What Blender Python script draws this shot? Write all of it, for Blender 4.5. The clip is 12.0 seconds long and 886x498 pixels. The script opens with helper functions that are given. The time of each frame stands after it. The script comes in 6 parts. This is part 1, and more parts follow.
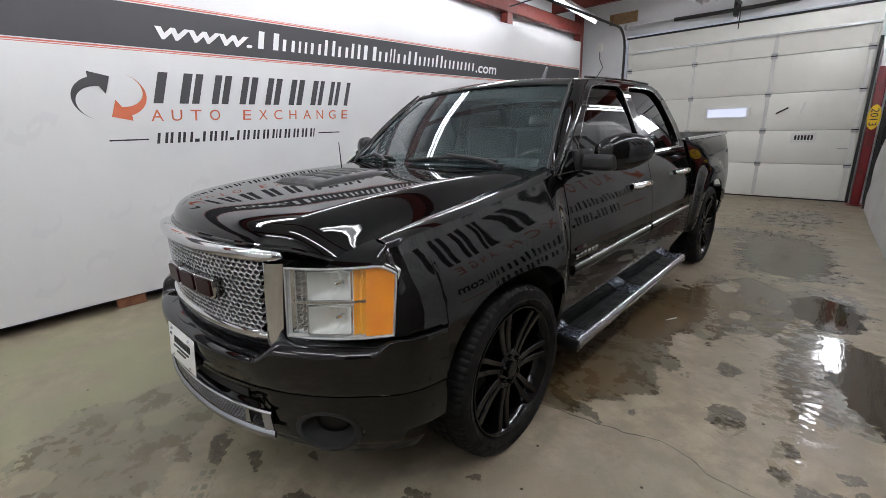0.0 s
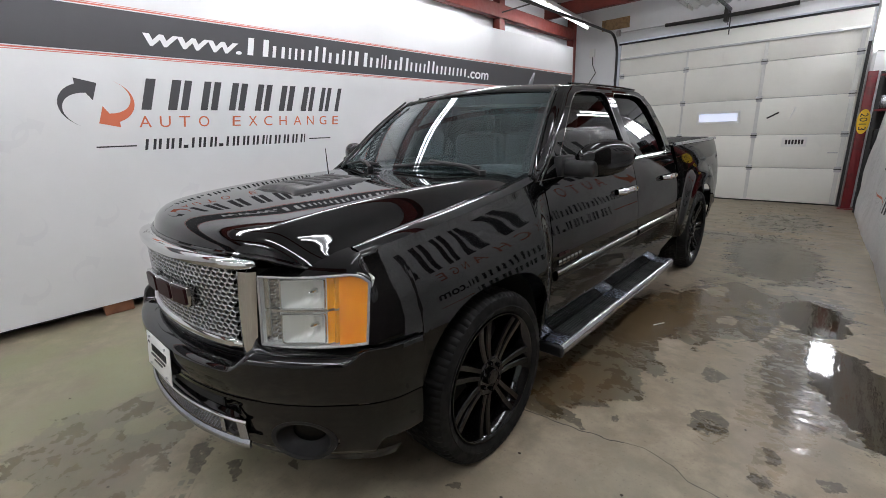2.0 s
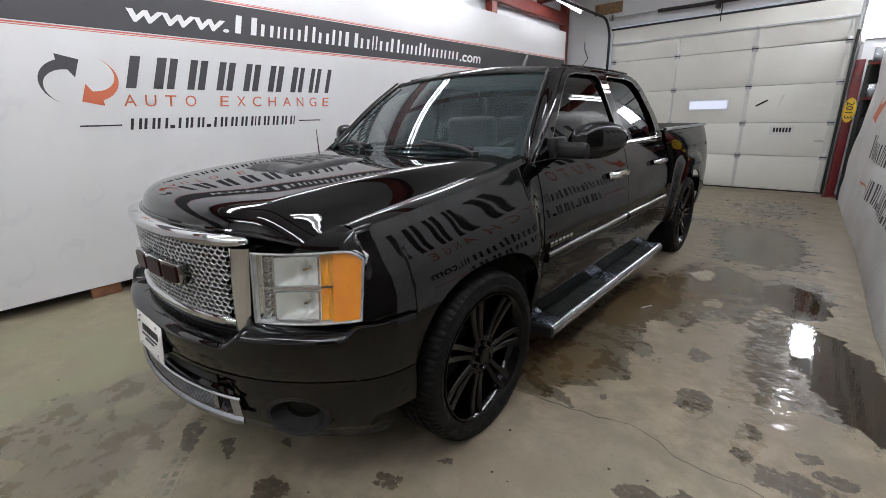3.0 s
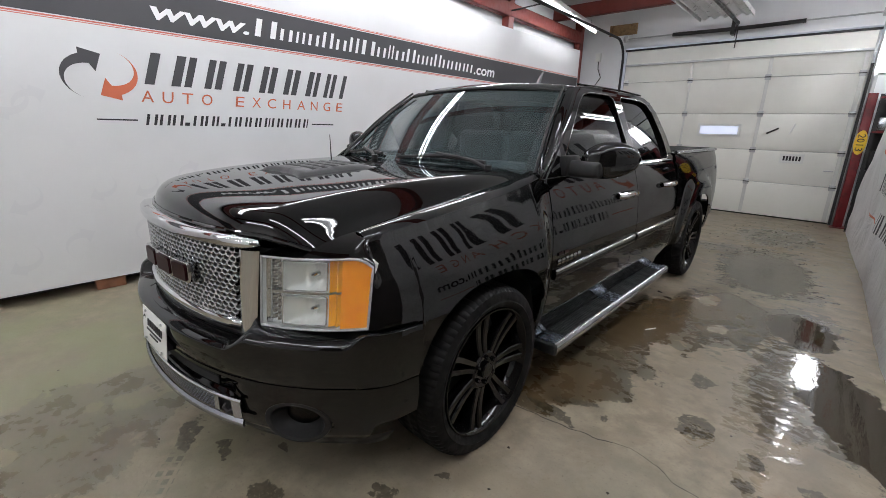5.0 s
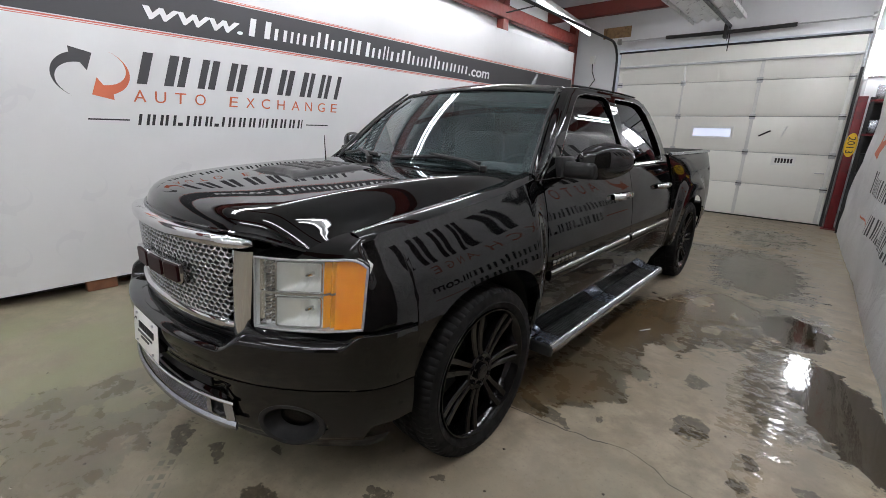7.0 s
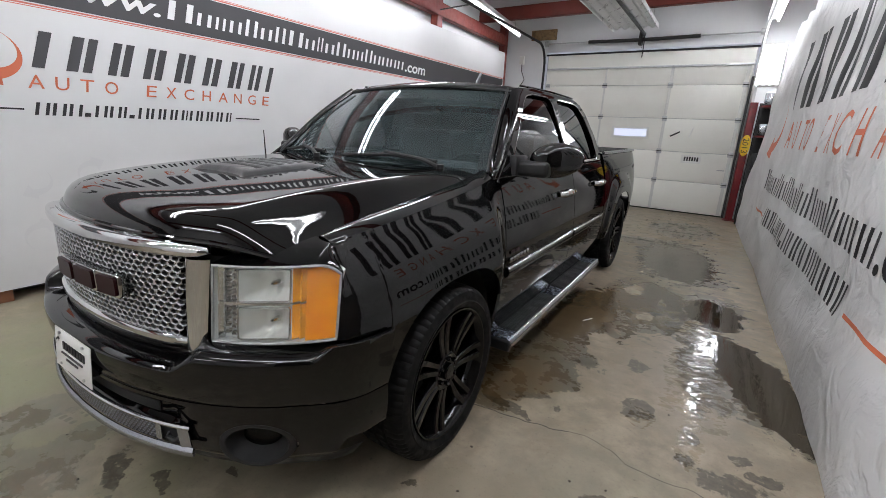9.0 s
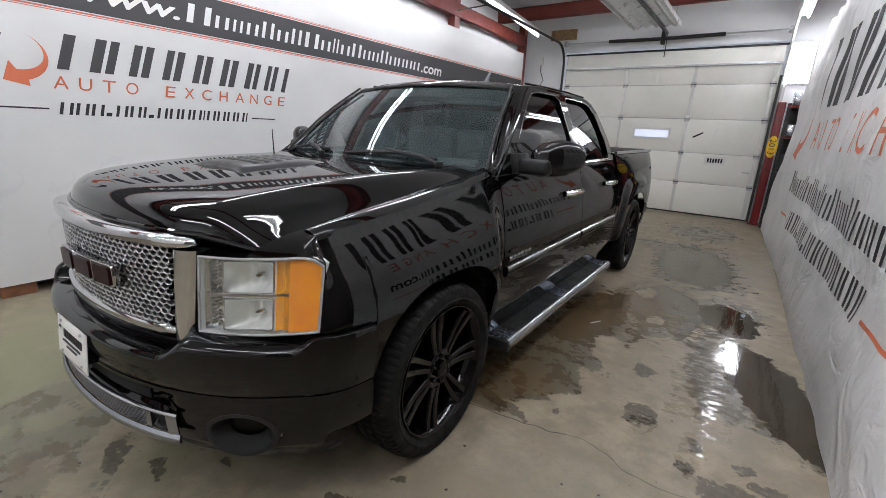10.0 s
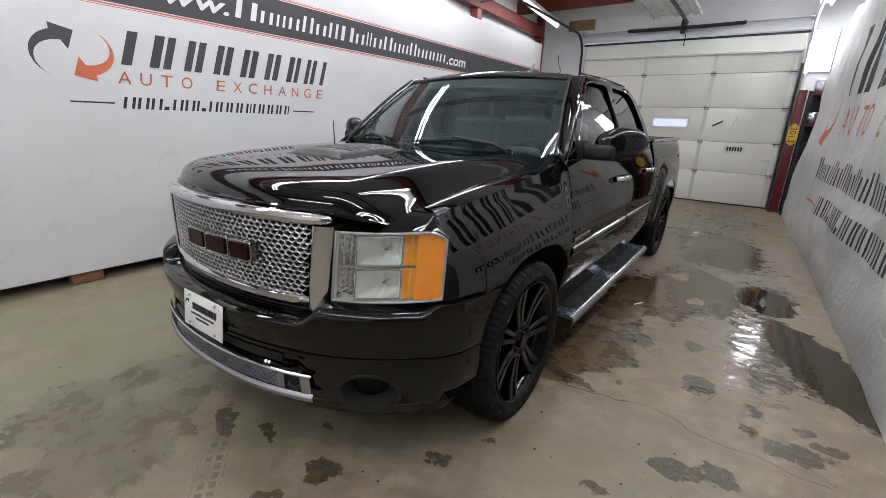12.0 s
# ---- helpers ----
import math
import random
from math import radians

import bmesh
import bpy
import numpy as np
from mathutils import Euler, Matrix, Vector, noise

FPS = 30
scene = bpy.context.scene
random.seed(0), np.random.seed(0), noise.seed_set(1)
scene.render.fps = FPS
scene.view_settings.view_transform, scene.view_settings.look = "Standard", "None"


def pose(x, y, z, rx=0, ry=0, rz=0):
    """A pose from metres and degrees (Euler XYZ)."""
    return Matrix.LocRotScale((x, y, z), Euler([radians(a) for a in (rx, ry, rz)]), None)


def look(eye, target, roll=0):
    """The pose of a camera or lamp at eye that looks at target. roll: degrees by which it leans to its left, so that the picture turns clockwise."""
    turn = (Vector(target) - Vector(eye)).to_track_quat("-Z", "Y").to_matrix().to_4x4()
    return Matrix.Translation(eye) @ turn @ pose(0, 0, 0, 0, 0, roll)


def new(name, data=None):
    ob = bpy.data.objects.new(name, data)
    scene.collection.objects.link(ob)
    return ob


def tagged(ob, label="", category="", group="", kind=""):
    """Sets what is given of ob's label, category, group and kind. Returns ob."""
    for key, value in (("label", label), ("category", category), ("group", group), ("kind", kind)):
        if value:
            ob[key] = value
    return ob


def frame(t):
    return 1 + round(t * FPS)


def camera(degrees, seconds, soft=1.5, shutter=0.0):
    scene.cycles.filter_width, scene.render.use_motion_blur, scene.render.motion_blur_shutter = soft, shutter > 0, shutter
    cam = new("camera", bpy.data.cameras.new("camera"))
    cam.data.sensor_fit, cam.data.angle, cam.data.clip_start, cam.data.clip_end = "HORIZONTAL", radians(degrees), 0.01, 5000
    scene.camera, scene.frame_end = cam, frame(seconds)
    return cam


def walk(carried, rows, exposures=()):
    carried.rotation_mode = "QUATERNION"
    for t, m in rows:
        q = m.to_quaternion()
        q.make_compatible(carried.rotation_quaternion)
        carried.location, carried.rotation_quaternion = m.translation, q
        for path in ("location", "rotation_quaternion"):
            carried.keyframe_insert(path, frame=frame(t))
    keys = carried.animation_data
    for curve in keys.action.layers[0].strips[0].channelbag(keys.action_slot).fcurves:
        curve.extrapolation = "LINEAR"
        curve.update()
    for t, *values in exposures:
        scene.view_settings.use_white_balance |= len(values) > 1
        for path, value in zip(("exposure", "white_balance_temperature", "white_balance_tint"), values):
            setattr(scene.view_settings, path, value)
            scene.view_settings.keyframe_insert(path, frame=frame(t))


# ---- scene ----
cam = camera(91.3, 12.0, soft=0.8)
PATH = [
    (0, (1.971, -1.505, 1.489), (0.658, -0.099, 0.944), -2.0),
    (0.5, (1.976, -1.489, 1.513), (0.644, -0.079, 1.028), -2.7),
    (1, (1.989, -1.475, 1.505), (0.65, -0.069, 1.022), -2.7),
    (1.5, (2.005, -1.464, 1.495), (0.667, -0.065, 0.995), -2.2),
    (2, (2.029, -1.446, 1.498), (0.72, -0.029, 0.971), -2.1),
    (2.5, (2.027, -1.449, 1.498), (0.738, -0.023, 0.949), -1.9),
    (3, (2.028, -1.465, 1.469), (0.762, -0.031, 0.883), -1.5),
    (4.8, (2.014, -1.462, 1.457), (0.762, -0.027, 0.846), 1.6),
    (5, (2.006, -1.48, 1.479), (0.723, -0.046, 0.935), 1.5),
    (5.5, (1.99, -1.482, 1.478), (0.692, -0.055, 0.949), 1.7),
    (6, (1.993, -1.482, 1.479), (0.693, -0.056, 0.954), 1.9),
    (6.5, (1.995, -1.474, 1.475), (0.71, -0.035, 0.948), 1.9),
    (7, (2.0, -1.476, 1.474), (0.733, -0.024, 0.937), 1.7),
    (8.8, (1.866, -1.528, 1.478), (0.837, 0.101, 0.939), 2.7),
    (9, (1.863, -1.538, 1.478), (0.85, 0.099, 0.936), 2.7),
    (9.5, (1.899, -1.518, 1.467), (0.865, 0.107, 0.931), 2.7),
    (10, (1.965, -1.468, 1.46), (0.87, 0.116, 0.922), 2.7),
    (10.5, (1.996, -1.453, 1.448), (0.859, 0.096, 0.893), 2.4),
    (11, (1.972, -1.5, 1.447), (0.826, 0.032, 0.867), 1.8),
    (11.5, (1.872, -1.652, 1.438), (0.777, -0.078, 0.869), 2.2),
    (12, (1.748, -1.819, 1.423), (0.646, -0.249, 0.854), 2.1),
]
walk(cam, [(t, look(eye, target, roll)) for t, eye, target, roll in PATH])

# ---- world and lamps ----
world = bpy.data.worlds.new("world")
scene.world = world
world.use_nodes = True
world.node_tree.nodes["Background"].inputs[0].default_value = (0.75, 0.85, 1.0, 1)
world.node_tree.nodes["Background"].inputs[1].default_value = 0.6
TUBE_POWER = 43.0
scene.view_settings.exposure = 0.0


# ---- materials ----
def material(name, colour, rough=0.5, metal=0.0, coat=0.0, spec=0.5, emit=None, power=0.0):
    m = bpy.data.materials.new(name)
    m.use_nodes = True
    b = m.node_tree.nodes["Principled BSDF"]
    b.inputs["Base Color"].default_value = (*colour, 1)
    b.inputs["Roughness"].default_value = rough
    b.inputs["Metallic"].default_value = metal
    b.inputs["Coat Weight"].default_value = coat
    b.inputs["Coat Roughness"].default_value = 0.03
    b.inputs["Specular IOR Level"].default_value = spec
    if emit:
        b.inputs["Emission Color"].default_value = (*emit, 1)
        b.inputs["Emission Strength"].default_value = power
    return m


class Nodes:
    """Short hand for a material's node tree."""

    def __init__(self, m):
        self.m, self.t = m, m.node_tree
        self.bsdf = self.t.nodes["Principled BSDF"]
        self.coords = self.t.nodes.new("ShaderNodeTexCoord").outputs["Object"]
        self.bent = None

    def put(self, socket, value):
        if isinstance(value, bpy.types.NodeSocket):
            self.t.links.new(value, socket)
        elif value is not None:
            socket.default_value = value

    def noise(self, scale, detail=4.0, rough=0.55, stretch=None, distort=0.0, vector=None):
        v = vector or self.coords
        if stretch:
            mp = self.t.nodes.new("ShaderNodeMapping")
            mp.inputs["Scale"].default_value = stretch
            self.put(mp.inputs["Vector"], v)
            v = mp.outputs[0]
        n = self.t.nodes.new("ShaderNodeTexNoise")
        self.put(n.inputs["Vector"], v)
        n.inputs["Scale"].default_value, n.inputs["Detail"].default_value = scale, detail
        n.inputs["Roughness"].default_value, n.inputs["Distortion"].default_value = rough, distort
        return n.outputs["Fac"]

    def span(self, value, a, b, lo=0.0, hi=1.0):
        n = self.t.nodes.new("ShaderNodeMapRange")
        n.interpolation_type = "SMOOTHSTEP"
        self.put(n.inputs["Value"], value)
        for k, x in zip(("From Min", "From Max", "To Min", "To Max"), (a, b, lo, hi)):
            n.inputs[k].default_value = x
        return n.outputs["Result"]

    def math(self, op, a, b=None):
        n = self.t.nodes.new("ShaderNodeMath")
        n.operation = op
        self.put(n.inputs[0], a)
        self.put(n.inputs[1], b)
        return n.outputs[0]

    def mix(self, fac, a, b):
        n = self.t.nodes.new("ShaderNodeMix")
        n.data_type = "RGBA"
        self.put(n.inputs["Factor"], fac)
        self.put(n.inputs["A"], (*a, 1) if isinstance(a, tuple) else a)
        self.put(n.inputs["B"], (*b, 1) if isinstance(b, tuple) else b)
        return n.outputs["Result"]

    def bump(self, height, strength=0.2, distance=0.01):
        n = self.t.nodes.new("ShaderNodeBump")
        n.inputs["Strength"].default_value, n.inputs["Distance"].default_value = strength, distance
        self.put(n.inputs["Height"], height)
        self.put(self.bsdf.inputs["Normal"], n.outputs[0])

    def blob(self, x, y, rx, ry, turn=0.0):
        """1 in the middle of an ellipse on the ground, 0 on its rim and below outside it."""
        mp = self.t.nodes.new("ShaderNodeMapping")
        mp.vector_type = "TEXTURE"
        mp.inputs["Location"].default_value = (x, y, 0)
        mp.inputs["Rotation"].default_value = (0, 0, radians(turn))
        mp.inputs["Scale"].default_value = (rx, ry, 1000)
        self.put(mp.inputs["Vector"], self.bent or self.coords)
        n = self.t.nodes.new("ShaderNodeVectorMath")
        n.operation = "LENGTH"
        self.put(n.inputs[0], mp.outputs[0])
        return self.math("SUBTRACT", 1.0, n.outputs["Value"])

    def bend(self, scale, amount):
        """Shift the places of all later blobs by noise, so that their rims turn ragged."""
        n = self.t.nodes.new("ShaderNodeTexNoise")
        self.put(n.inputs["Vector"], self.coords)
        n.inputs["Scale"].default_value, n.inputs["Detail"].default_value, n.inputs["Roughness"].default_value = scale, 6, 0.65
        a, b, c = (self.t.nodes.new("ShaderNodeVectorMath") for _ in range(3))
        a.operation, b.operation, c.operation = "SUBTRACT", "SCALE", "ADD"
        self.put(a.inputs[0], n.outputs["Color"])
        a.inputs[1].default_value = (0.5, 0.5, 0.5)
        self.put(b.inputs[0], a.outputs[0])
        b.inputs["Scale"].default_value = amount
        self.put(c.inputs[0], self.coords)
        self.put(c.inputs[1], b.outputs[0])
        self.bent = c.outputs[0]

    def top(self, values):
        out = values[0]
        for v in values[1:]:
            out = self.math("MAXIMUM", out, v)
        return out


def paint_black():
    m = material("black_paint", (0.004, 0.004, 0.0045), 0.03, spec=0.44)
    n = Nodes(m)
    dust_haze = n.span(n.noise(3.0, 6), 0.5, 0.85)
    n.put(n.bsdf.inputs["Base Color"], n.mix(dust_haze, (0.0012, 0.0012, 0.0013), (0.003, 0.003, 0.0029)))
    n.put(n.bsdf.inputs["Roughness"], n.span(n.noise(9.0, 5), 0.3, 0.9, 0.015, 0.05))
    n.bump(n.noise(140, 2, 0.4), 0.02, 0.001)
    return m


def concrete():
    m = material("concrete", (0.3, 0.28, 0.25), 0.6)
    n = Nodes(m)
    fine, mid, big = n.noise(55, 6, 0.65), n.noise(7, 6, 0.6), n.noise(1.1, 5, 0.6)
    dry = n.mix(n.span(mid, 0.3, 0.72), (0.178, 0.146, 0.103), (0.328, 0.268, 0.195))
    dry = n.mix(n.math("MULTIPLY", n.span(big, 0.42, 0.62), 0.65), dry, (0.215, 0.184, 0.138))
    dry = n.mix(n.math("MULTIPLY", n.span(n.noise(16, 7, 0.7), 0.52, 0.72), 0.35), dry, (0.19, 0.165, 0.125))
    patch = n.math("MULTIPLY", n.span(n.noise(2.4, 8, 0.68, distort=0.4), 0.49, 0.60), 0.5)
    dry = n.mix(patch, dry, (0.195, 0.154, 0.104))
    green = n.top([n.blob(-0.62, -1.3, 0.5, 0.28, 30), n.blob(-1.3, -1.3, 2.2, 1.7, 40)])
    green = n.math("MULTIPLY", n.span(green, 0.0, 0.7), n.span(n.noise(2.4, 5), 0.25, 0.65))
    dry = n.mix(n.math("MULTIPLY", green, 0.72), dry, (0.225, 0.238, 0.130))
    green2 = n.math("MULTIPLY", n.span(n.noise(0.9, 3, 0.5), 0.45, 0.7), 0.22)
    dry = n.mix(green2, dry, (0.22, 0.24, 0.16))
    n.bend(7.0, 0.20)
    ragged = n.noise(6.5, 10, 0.66, distort=0.7)
    streak = n.noise(17.0, 8, 0.66, stretch=(0.42, 1.0, 1.0), distort=0.6)
    edge = n.math("MULTIPLY", n.math("SUBTRACT", n.math("ADD", ragged, n.math("MULTIPLY", streak, 0.5)), 0.75), 1.35)
    damp = n.top([
        n.blob(1.08, 1.75, 0.46, 1.35, -6), n.blob(1.2, 0.98, 0.22, 0.3, 10), n.blob(1.50, 2.62, 0.52, 0.85, 6), n.blob(1.60, 4.5, 0.55, 1.3, 8), n.blob(2.02, 1.75, 0.22, 0.85, 4), n.blob(2.0, 2.85, 0.36, 0.5, 0),
        n.blob(2.30, 1.55, 0.32, 0.75, 19), n.blob(-0.70, -1.38, 0.34, 0.40, 20), n.blob(-0.28, -1.42, 0.30, 0.40, -20), n.blob(-0.80, -0.95, 0.16, 0.40, -14), n.blob(-0.42, -1.02, 0.13, 0.36, 20),
        n.blob(0.0, 2.1, 0.9, 2.75, 0), n.blob(1.5, 6.6, 0.6, 0.9, 0), n.blob(0.95, 0.62, 0.26, 0.26, 0), n.blob(1.08, 0.86, 0.22, 0.30, 0), n.blob(1.7, 3.7, 0.6, 0.26, 0), n.blob(1.3, 5.3, 0.8, 0.35, 0)])
    isle = n.top([n.blob(-0.60, -0.98, 0.09, 0.22, -8), n.math("MULTIPLY", n.blob(-0.68, -1.26, 0.12, 0.10, 0), 0.5), n.blob(1.35, 1.55, 0.12, 0.25, 10), n.blob(-0.53, -1.62, 0.12, 0.06, 30), n.blob(1.36, 2.9, 0.10, 0.22, 0), n.blob(1.55, 2.3, 0.10, 0.12, 0)])
    damp = n.math("SUBTRACT", damp, n.math("MULTIPLY", n.math("MAXIMUM", isle, 0.0), 1.6))
    blots = n.top([
        n.blob(1.715, 0.86, 0.085, 0.15, -20), n.blob(1.64, 1.38, 0.07, 0.12, 0), n.blob(1.97, 0.57, 0.06, 0.06, 0), n.blob(1.99, 0.75, 0.045, 0.07, 0), n.blob(1.705, 0.047, 0.13, 0.075, 20),
        n.blob(1.87, 0.115, 0.09, 0.08, 0), n.blob(2.16, 0.50, 0.17, 0.09, 10), n.blob(1.47, -0.28, 0.07, 0.04, 0), n.blob(-0.10, -0.95, 0.16, 0.055, -30), n.blob(0.127, -0.896, 0.08, 0.04, 0),
        n.blob(0.52, -0.87, 0.09, 0.06, 0), n.blob(0.54, -0.935, 0.05, 0.05, 0), n.blob(0.44, -1.1, 0.07, 0.04, 0), n.blob(0.876, -0.535, 0.05, 0.03, 0), n.blob(0.99, -0.29, 0.04, 0.03, 20), n.blob(1.07, 0.46, 0.16, 0.04, 5), n.blob(1.2, 0.43, 0.09, 0.035, -20), n.blob(1.34, 0.58, 0.035, 0.03, 0),
        n.blob(1.15, 0.62, 0.14, 0.05, 30), n.blob(1.78, 0.03, 0.03, 0.03, 0), n.blob(2.3, 0.62, 0.08, 0.05, 0), n.blob(2.2, 0.72, 0.06, 0.04, 0), n.blob(0.30, -0.70, 0.05, 0.03, 0)])
    spots = n.span(n.math("ADD", blots, n.math("MULTIPLY", edge, 0.75)), 0.14, 0.27)
    dampness = n.span(n.math("ADD", damp, edge), 0.13, 0.21)
    spots = n.math("MULTIPLY", spots, n.span(n.noise(24, 5, 0.7), 0.33, 0.45))
    # scattered small splashes on the damp side of the bay
    splash = n.math("MULTIPLY", n.span(n.noise(13, 5, 0.6, stretch=(0.55, 1.0, 1.0)), 0.575, 0.61), n.span(n.blob(1.75, 4.4, 1.1, 3.6, 0), 0.0, 0.35))
    dampness = n.math("MAXIMUM", dampness, n.math("MULTIPLY", splash, 0.8))
    wet = n.math("MAXIMUM", dampness, n.math("MULTIPLY", spots, 0.4))
    pools = n.top([n.blob(2.32, 1.60, 0.23, 0.68, 17), n.blob(2.43, 1.28, 0.17, 0.34, 8), n.blob(2.17, 2.02, 0.16, 0.30, 12), n.blob(2.03, 2.72, 0.24, 0.42, 8)])
    pool = n.span(n.math("ADD", pools, n.math("MULTIPLY", edge, 0.55)), 0.08, 0.13)
    moist = n.span(n.math("ADD", n.top([n.blob(1.12, 2.1, 0.26, 0.8, -6), n.blob(1.52, 2.65, 0.36, 0.66, 8), n.blob(1.6, 4.4, 0.45, 1.0, 8)]), edge), 0.06, 0.16)
    lace = n.span(n.noise(16, 9, 0.7, stretch=(0.6, 1.0, 1.0), distort=1.2), 0.455, 0.505)
    film = n.span(n.math("ADD", n.top([n.blob(1.97, 1.68, 0.20, 0.85, -4), n.blob(2.02, 1.12, 0.17, 0.30, 0), n.blob(1.99, 0.68, 0.09, 0.22, 0), n.blob(1.22, 1.28, 0.08, 0.10, 0), n.blob(1.73, 0.80, 0.07, 0.11, 0), n.blob(1.9, 2.35, 0.28, 0.3, 0)]), n.math("MULTIPLY", edge, 0.5)), 0.05, 0.2)
    film = n.math("MULTIPLY", film, lace)
    film = n.math("MULTIPLY", film, n.math("SUBTRACT", 1.0, pool))
    # brown wet stains; the last blob paints in the red post's reflection
    brown = n.span(n.top([n.blob(1.15, 2.4, 0.5, 1.4, -6), n.blob(-0.25, -1.2, 0.10, 0.08, 0), n.blob(1.0, 0.7, 0.4, 0.5, 0), n.blob(2.03, 2.72, 0.3, 0.4, 0)]), 0.0, 0.6)
    wetcol = n.mix(n.span(mid, 0.3, 0.7), (0.066, 0.052, 0.030), (0.104, 0.085, 0.054))
    wetcol = n.mix(n.math("MULTIPLY", brown, 0.8), wetcol, (0.095, 0.062, 0.030))
    thin = n.span(n.blob(-0.5, -1.15, 1.1, 1.0, 0), 0.0, 0.3, 1.0, 0.6)
    col = n.mix(n.math("MULTIPLY", dampness, thin), dry, wetcol)
    col = n.mix(n.math("MULTIPLY", spots, 0.9), col, n.mix(n.span(n.noise(30, 4), 0.35, 0.65), (0.034, 0.026, 0.014), (0.070, 0.055, 0.031)))
    # prints of a lugged tyre: rows of small wet pads
    def prints(x, y, turn, rows, across):
        mp = n.t.nodes.new("ShaderNodeMapping")
        mp.vector_type = "TEXTURE"
        mp.inputs["Location"].default_value = (x, y, 0)
        mp.inputs["Rotation"].default_value = (0, 0, radians(turn))
        n.put(mp.inputs["Vector"], n.coords)
        sp = n.t.nodes.new("ShaderNodeSeparateXYZ")
        n.put(sp.inputs[0], mp.outputs[0])
        u, v = sp.outputs["X"], sp.outputs["Y"]
        pad = n.math("MULTIPLY", n.span(n.math("PINGPONG", u, 0.021), 0.006, 0.010), n.span(n.math("PINGPONG", v, 0.025), 0.007, 0.011))
        inside = n.math("MULTIPLY", n.span(n.math("ABSOLUTE", u), across + 0.008, across), n.span(n.math("ABSOLUTE", v), rows + 0.01, rows))
        return n.math("MULTIPLY", n.math("MULTIPLY", pad, inside), n.span(n.noise(14, 4), 0.38, 0.55))
    tread = n.top([prints(0.16, -1.17, 52, 0.13, 0.05), prints(-0.02, -1.02, 52, 0.09, 0.045), prints(0.30, -1.36, 45, 0.08, 0.05), prints(-0.66, -0.93, 10, 0.05, 0.07)])
    col = n.mix(n.math("MULTIPLY", tread, 0.8), col, (0.10, 0.088, 0.06))
    pits = n.math("MULTIPLY", n.span(n.noise(42, 6, 0.7), 0.56, 0.70), 0.4)
    col = n.mix(pits, col, (0.13, 0.105, 0.072))
    grit = n.span(n.noise(26, 3, 0.5), 0.7, 0.76)
    col = n.mix(n.math("MULTIPLY", grit, 0.6), col, (0.06, 0.05, 0.04))
    col = n.mix(n.math("MULTIPLY", pool, 0.8), col, (0.030, 0.021, 0.011))
    speck = n.span(n.noise(90, 2, 0.5), 0.64, 0.72)
    col = n.mix(n.math("MULTIPLY", speck, 0.35), col, (0.09, 0.08, 0.06))
    debris = n.math("MULTIPLY", n.span(n.blob(1.3, 7.0, 1.9, 2.8, 0), 0.0, 0.5), n.span(n.noise(5, 9, 0.72, stretch=(0.7, 1.0, 1.0), distort=0.5), 0.50, 0.57))
    col = n.mix(n.math("MULTIPLY", debris, 0.65), col, (0.14, 0.108, 0.07))
    n.put(n.bsdf.inputs["Base Color"], col)
    rough = n.math("SUBTRACT", n.span(mid, 0.2, 0.8, 0.42, 0.6), n.math("MULTIPLY", wet, 0.22))
    rough = n.math("MULTIPLY", rough, n.math("SUBTRACT", 1.0, n.math("MULTIPLY", pool, 0.93)))
    rough = n.math("MULTIPLY", rough, n.math("SUBTRACT", 1.0, n.math("MULTIPLY", moist, 0.55)))
    rough = n.math("MULTIPLY", rough, n.math("SUBTRACT", 1.0, n.math("MULTIPLY", film, 0.93)))
    n.put(n.bsdf.inputs["Roughness"], rough)
    relief = n.math("ADD", n.math("MULTIPLY", fine, 0.35), mid)
    relief = n.math("MULTIPLY", relief, n.math("SUBTRACT", 1.0, n.math("MULTIPLY", n.top([pool, film, n.math("MULTIPLY", moist, 0.7)]), 0.97)))
    ripple = n.math("MULTIPLY", n.math("MULTIPLY", n.noise(24, 3, 0.5, stretch=(1.6, 0.4, 1.0)), pool), 0.22)
    lumps = n.math("MULTIPLY", n.math("MULTIPLY", n.noise(22, 3, 0.5), film), 0.55)
    n.bump(n.math("ADD", n.math("ADD", relief, ripple), lumps), 0.35, 0.006)
    return m


def cloth(name, colour, ripple=0.3):
    m = material(name, colour, 0.55)
    n = Nodes(m)
    faint = n.span(n.noise(1.3, 4), 0.3, 0.8)
    n.put(n.bsdf.inputs["Base Color"], n.mix(faint, colour, tuple(c * 0.93 for c in colour)))
    n.bump(n.math("ADD", n.noise(2.2, 4, 0.5), n.math("MULTIPLY", n.noise(60, 2), 0.08)), ripple, 0.03)
    return m


def creased():
    """Hung vinyl sheet with soft folds and sharp small creases."""
    m = material("creased_banner", (0.72, 0.71, 0.705), 0.5)
    n = Nodes(m)
    n.put(n.bsdf.inputs["Base Color"], n.mix(n.span(n.noise(1.7, 5), 0.3, 0.8), (0.68, 0.67, 0.665), (0.58, 0.57, 0.56)))
    fold = n.noise(1.6, 5, 0.6, stretch=(1.0, 1.0, 0.45), distort=0.5)
    sharp = n.math("ABSOLUTE", n.math("SUBTRACT", n.noise(3.4, 4, 0.55, distort=0.9), 0.5))
    n.bump(n.math("ADD", fold, n.math("MULTIPLY", n.span(sharp, 0.0, 0.16), -0.16)), 0.8, 0.055)
    return m


